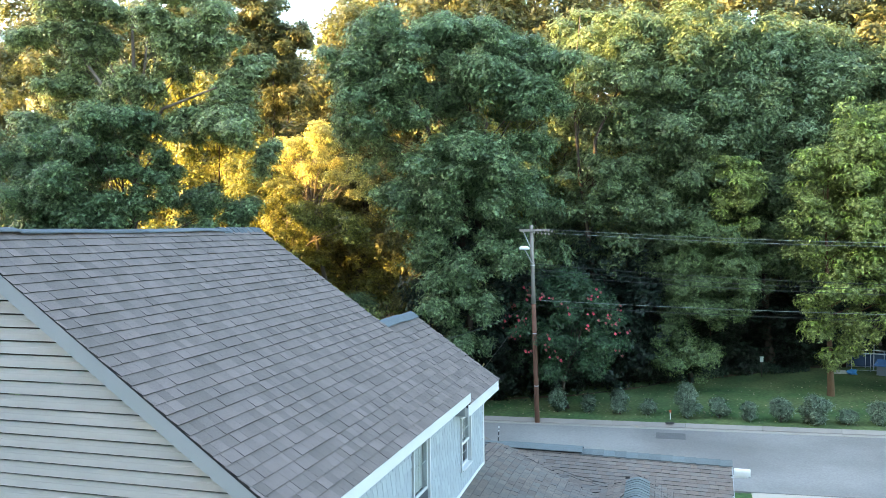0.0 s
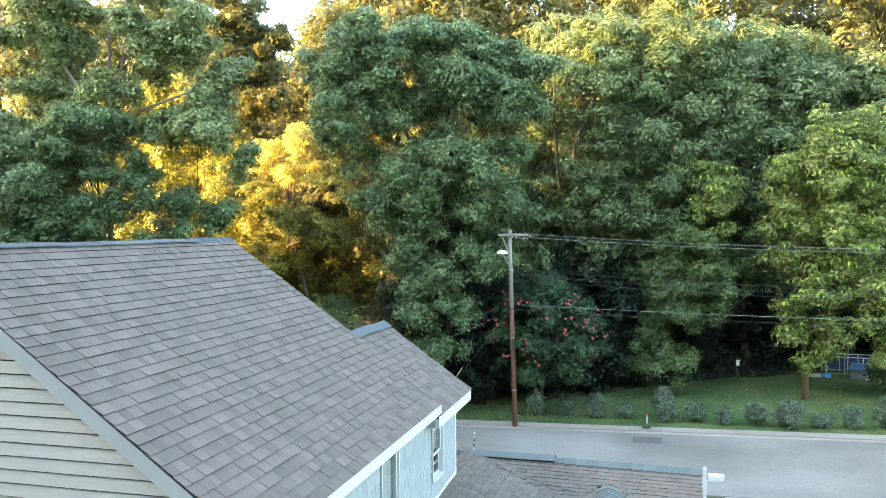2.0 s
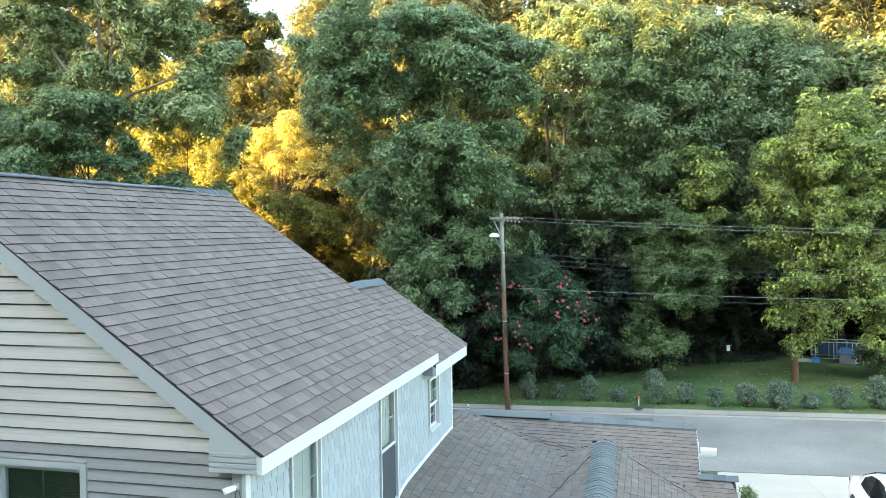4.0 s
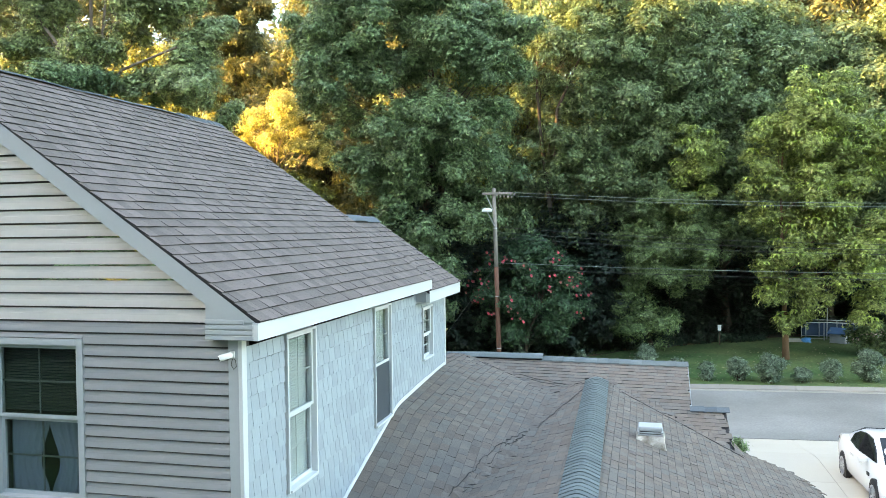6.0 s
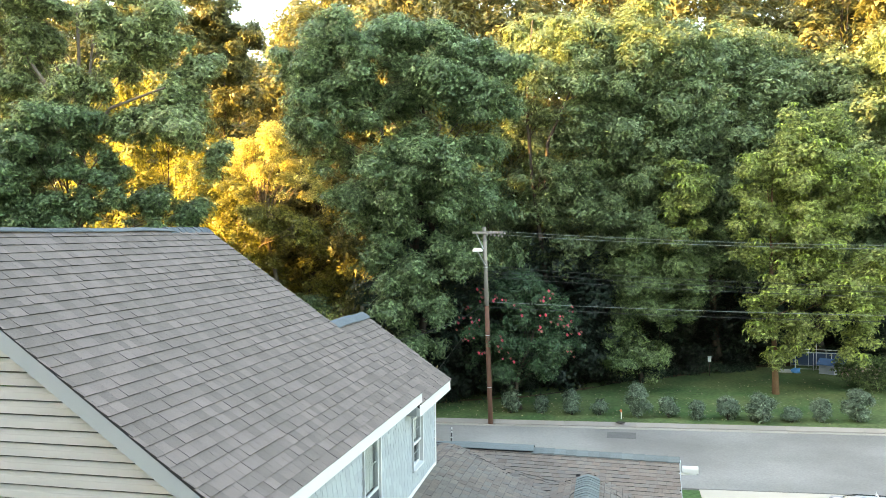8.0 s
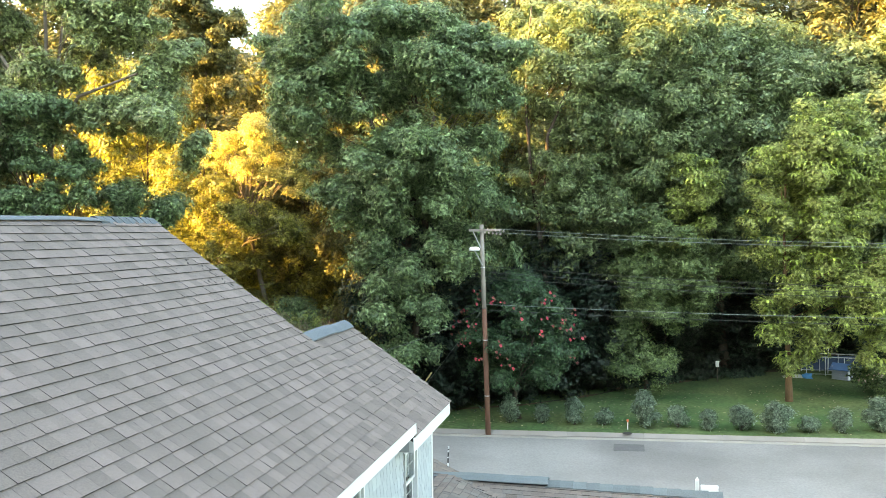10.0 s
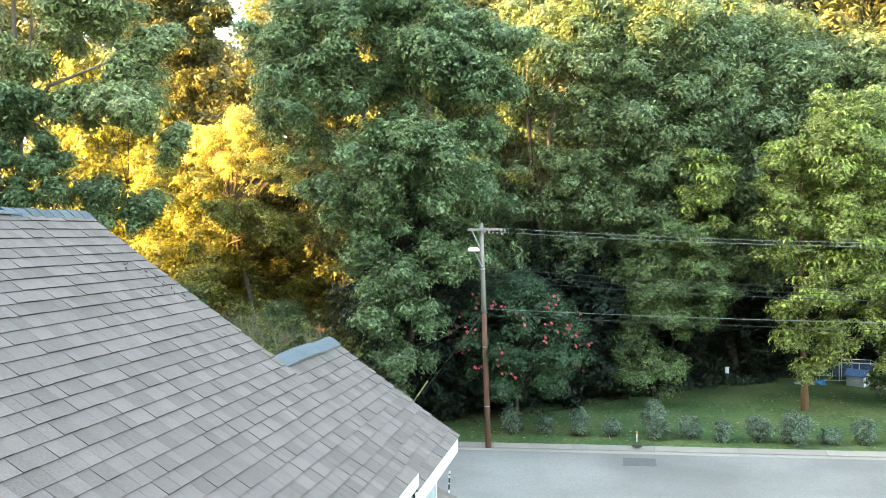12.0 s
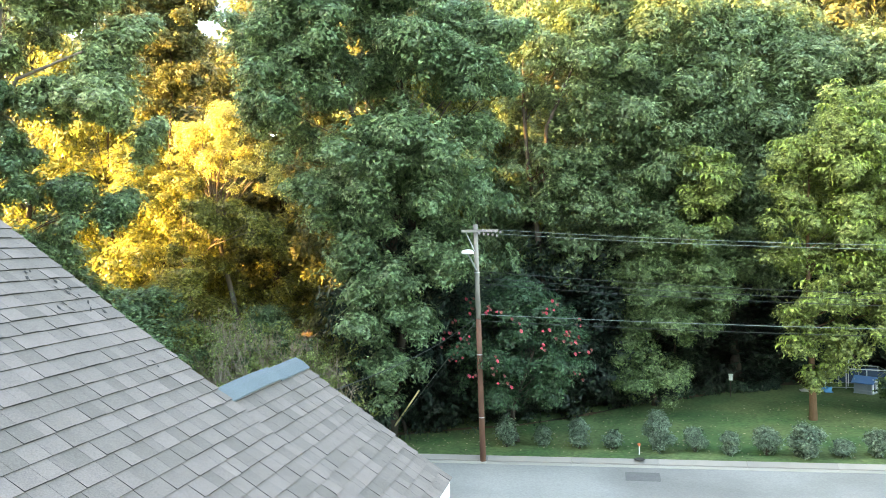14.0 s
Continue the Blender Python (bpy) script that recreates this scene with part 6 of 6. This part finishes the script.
bm = bmesh.new()
bmesh.ops.create_icosphere(bm, subdivisions=3, radius=0.3)
for v in bm.verts:
    v.co += v.co.normalized() * 0.18 * noise.noise(v.co * 5.0)
    v.co.z = max(0, v.co.z * 0.8)
part("sheet", bm, M_BLUETARP, tarp)
stack = thing("plank_stack", "low stack of pale weathered boards on the lawn", "boards", G(11.55, 42.0))
for k in range(4):
    part("board", boxes((-0.55 + 0.08 * k, 0.5 - 0.05 * k, -0.2, 0.2 - 0.06 * k, 0.045 * k, 0.045 * k + 0.04), bevel=0.004), M_PALEBOARD, stack)

# ivy along the lawn's far edge
M_IVY = leaf_material("leaf_ivy", (0.030, 0.062, 0.040), (0.055, 0.095, 0.058))
rngi = np.random.default_rng(44)
clumps = []
for k in range(150):
    f = rngi.random()
    x, y = 2.6 + 7.4 * f, 37.4 + 5.0 * f + 1.1 * rngi.random() - 0.3 * math.sin(9 * f)
    clumps.append((x, y, ground_z(x, y) + 0.08 + 0.30 * rngi.random() * (0.4 + 0.6 * math.sin(7 * f) ** 2), 0.18 + 0.22 * rngi.random(), 0.7))
ivy = new("ivy", crown_mesh("ivy", clumps, 15000, 0.085, M_IVY, rngi, inner=0.3))
tagged(ivy, "low dark ivy spreading along the lawn's far edge", "ivy", kind="stuff")


# ---- the car ----
def loft(bm, sections, close=True):
    """Skins a row of equal-length point rings."""
    rings = [[bm.verts.new(p) for p in s] for s in sections]
    n = len(rings[0])
    for r0, r1 in zip(rings, rings[1:]):
        for j in range(n - 1 if not close else n):
            bm.faces.new((r0[j], r0[(j + 1) % n], r1[(j + 1) % n], r1[j]))
    bm.faces.new(rings[0][::-1])
    bm.faces.new(rings[-1])
    return rings


M_CARPAINT = material("car_paint_white", (0.585, 0.593, 0.599), rough=0.18, var=0.02, fine=0.0, bump=0.0, spec=0.6)
M_CARGLASS = material("car_glass", (0.012, 0.014, 0.016), rough=0.05, var=0.0, fine=0.0, bump=0.0, spec=0.35)
M_TYRE = material("tyre_rubber", (0.022, 0.022, 0.023), rough=0.8)
M_RIM = material("alloy_rim", (0.5, 0.51, 0.53), rough=0.3, metal=0.8)
M_TAIL = material("tail_lamp", (0.16, 0.02, 0.03), rough=0.2)
M_HEAD = material("head_lamp", (0.5, 0.52, 0.54), rough=0.1)
car = thing("car", "white four-door saloon car parked on the driveway", "car")
car.matrix_world = pose(9.23, 14.92, drive_z(9.2, 14.9) - 0.02, -2.6, 0, 0)
# y runs from the tail (2.4) to the nose (-2.4), z up from the ground
bm = bmesh.new()
secs = []
for y, zb, zt, w0, w1 in ((2.40, 0.42, 0.86, 0.70, 0.66), (2.32, 0.32, 0.98, 0.82, 0.78), (1.9, 0.24, 1.04, 0.90, 0.82), (1.3, 0.22, 1.00, 0.915, 0.84), (0.4, 0.20, 0.96, 0.915, 0.84), (-0.6, 0.20, 0.94, 0.915, 0.84),
                          (-1.1, 0.21, 0.92, 0.91, 0.82), (-1.7, 0.23, 0.84, 0.90, 0.76), (-2.15, 0.25, 0.72, 0.86, 0.66), (-2.38, 0.32, 0.60, 0.74, 0.55)):
    h = zt - zb
    ring = [(w1 * 0.94, zt), (w1, zt - 0.04), (w0 * 0.985, zt - 0.35 * h), (w0, zt - 0.5 * h), (w0 * 0.985, zb + 0.15 * h), (w0 * 0.9, zb)]
    secs.append([(x, y, z) for x, z in ring] + [(-x, y, z) for x, z in ring[::-1]])
loft(bm, secs)
body = part("body", bm, M_CARPAINT, car, "glossy white body", smooth=True)
bm = bmesh.new()
secs = []
for y, zt, w in ((1.98, 1.03, 0.66), (1.45, 1.24, 0.62), (0.85, 1.405, 0.585), (0.2, 1.45, 0.57), (-0.3, 1.42, 0.575), (-0.85, 1.20, 0.63), (-1.32, 0.93, 0.70)):
    ring = [(w * 0.8, zt), (w, zt - 0.04), (w + (zt - 0.93) * 0.42, 0.93), (w + (zt - 0.93) * 0.42, 0.88)]
    secs.append([(x, y, z) for x, z in ring] + [(-x, y, z) for x, z in ring[::-1]])
loft(bm, secs)
part("cabin", bm, M_CARPAINT, car, "white roof and pillars", smooth=True)
for sx in (-1, 1):
    for nm, pts in (("side_window", ((1.30, 0.975), (1.22, 1.20), (0.80, 1.345), (0.36, 1.385), (0.36, 0.965))), ("side_window", ((0.28, 0.965), (0.28, 1.388), (-0.22, 1.36), (-0.62, 1.19), (-0.98, 0.965)))):
        bm = bmesh.new()
        out = []
        for off in (0.03, -0.02):
            row_v = []
            for y, z in pts:
                w = float(np.interp(y, (-1.32, -0.85, -0.3, 0.2, 0.85, 1.45, 1.98), (0.70, 0.63, 0.575, 0.57, 0.585, 0.62, 0.66)))
                zt = float(np.interp(y, (-1.32, -0.85, -0.3, 0.2, 0.85, 1.45, 1.98), (0.93, 1.20, 1.42, 1.45, 1.405, 1.24, 1.03)))
                f = (zt - 0.04 - z) / max(0.05, zt - 0.97)
                row_v.append(bm.verts.new((sx * (w + f * (zt - 0.93) * 0.42 + off), y, z)))
            out.append(row_v)
        bm.faces.new(out[0])
        bm.faces.new(out[1][::-1])
        for j in range(5):
            bm.faces.new((out[0][j], out[1][j], out[1][(j + 1) % 5], out[0][(j + 1) % 5]))
        part(nm, bm, M_CARGLASS, car, "dark tinted side window")
    part("mirror", boxes((min(sx * 0.86, sx * 1.06), max(sx * 0.86, sx * 1.06), -0.80, -0.66, 0.93, 1.06), bevel=0.035), M_CARPAINT, car, "white door mirror", smooth=True)
    part("door_handle", boxes((min(sx * 0.905, sx * 0.935), max(sx * 0.905, sx * 0.935), 0.42, 0.62, 0.80, 0.835), bevel=0.008), M_CARPAINT, car)
    part("door_handle", boxes((min(sx * 0.905, sx * 0.935), max(sx * 0.905, sx * 0.935), -0.42, -0.22, 0.79, 0.825), bevel=0.008), M_CARPAINT, car)
    part("fender_vent", boxes((min(sx * 0.895, sx * 0.922), max(sx * 0.895, sx * 0.922), -1.02, -0.86, 0.66, 0.74), bevel=0.006), M_TYRE, car)
    part("tail_lamp", boxes((min(sx * 0.60, sx * 0.80), max(sx * 0.60, sx * 0.80), 2.18, 2.37, 0.76, 0.92), bevel=0.03), M_TAIL, car, "dark red tail lamp")
    part("headlight", boxes((min(sx * 0.52, sx * 0.80), max(sx * 0.52, sx * 0.80), -2.24, -2.02, 0.58, 0.70), bevel=0.03), M_HEAD, car)
    for y in (1.40, -1.40):
        arch = tube(bmesh.new(), [(sx * 0.80, y, 0.33), (sx * 0.918, y, 0.33)], [0.37, 0.37], 24)
        part("wheel_arch", arch, M_TYRE, car)
        bm = bmesh.new()
        rings = [[bm.verts.new((sx * x, y + r * math.cos(6.2832 * j / 28), 0.325 + r * math.sin(6.2832 * j / 28))) for j in range(28)] for x, r in ((0.74, 0.30), (0.75, 0.325), (0.92, 0.325), (0.935, 0.30), (0.93, 0.235), (0.90, 0.23))]
        for r0, r1 in zip(rings, rings[1:]):
            for j in range(28):
                bm.faces.new((r0[j], r0[(j + 1) % 28], r1[(j + 1) % 28], r1[j]))
        bm.faces.new(rings[-1])
        tyre = part("wheel", bm, M_TYRE, car, "black tyre", smooth=True)
        bm = bmesh.new()
        for j in range(10):
            a = 6.2832 * j / 10
            m = Matrix.Translation((sx * 0.925, y, 0.325)) @ Matrix.Rotation(a, 4, "X") @ Matrix.Translation((0, 0, 0.12)) @ Matrix.Diagonal((0.02, 0.035, 0.21, 1))
            bmesh.ops.create_cube(bm, size=1, matrix=m)
        tube(bm, [(sx * 0.91, y, 0.325), (sx * 0.94, y, 0.325)], [0.05, 0.045], 12)
        ring0 = [[bm.verts.new((sx * x, y + r * math.cos(6.2832 * j / 28), 0.325 + r * math.sin(6.2832 * j / 28))) for j in range(28)] for x, r in ((0.915, 0.20), (0.938, 0.20), (0.938, 0.235), (0.915, 0.235))]
        for q in range(4):
            for j in range(28):
                bm.faces.new((ring0[q][j], ring0[q][(j + 1) % 28], ring0[(q + 1) % 4][(j + 1) % 28], ring0[(q + 1) % 4][j]))
        part("rim", bm, M_RIM, tyre, "alloy rim with ten spokes")
for nm, y0, z0, y1, z1, w0, w1 in (("windscreen", -0.36, 1.405, -1.22, 0.985, 0.50, 0.62), ("rear_window", 0.95, 1.39, 1.80, 1.105, 0.50, 0.58)):
    bm = bmesh.new()
    lift = Vector((0, (-0.012 if nm == "windscreen" else 0.012), 0.018))
    vs = [Vector(p) + lift for p in ((-w0, y0, z0), (w0, y0, z0), (w1, y1, z1), (-w1, y1, z1))]
    top_v = [bm.verts.new(v) for v in vs]
    low_v = [bm.verts.new(v - 4 * lift) for v in vs]
    bm.faces.new(top_v)
    bm.faces.new(low_v[::-1])
    for j in range(4):
        bm.faces.new((top_v[j], low_v[j], low_v[(j + 1) % 4], top_v[(j + 1) % 4]))
    part(nm, bm, M_CARGLASS, car, "dark glass")
bm = bmesh.new()
vs = [bm.verts.new(p) for p in ((0.0, 1.0, 1.40), (0.0, 0.72, 1.425), (0.0, 0.98, 1.50), (0.025, 0.95, 1.40), (-0.025, 0.95, 1.40))]
for f in ((1, 2, 3), (1, 4, 2), (0, 2, 4), (0, 3, 2), (0, 4, 1), (0, 1, 3)):
    bm.faces.new([vs[q] for q in f])
part("antenna", bm, M_CARPAINT, car)
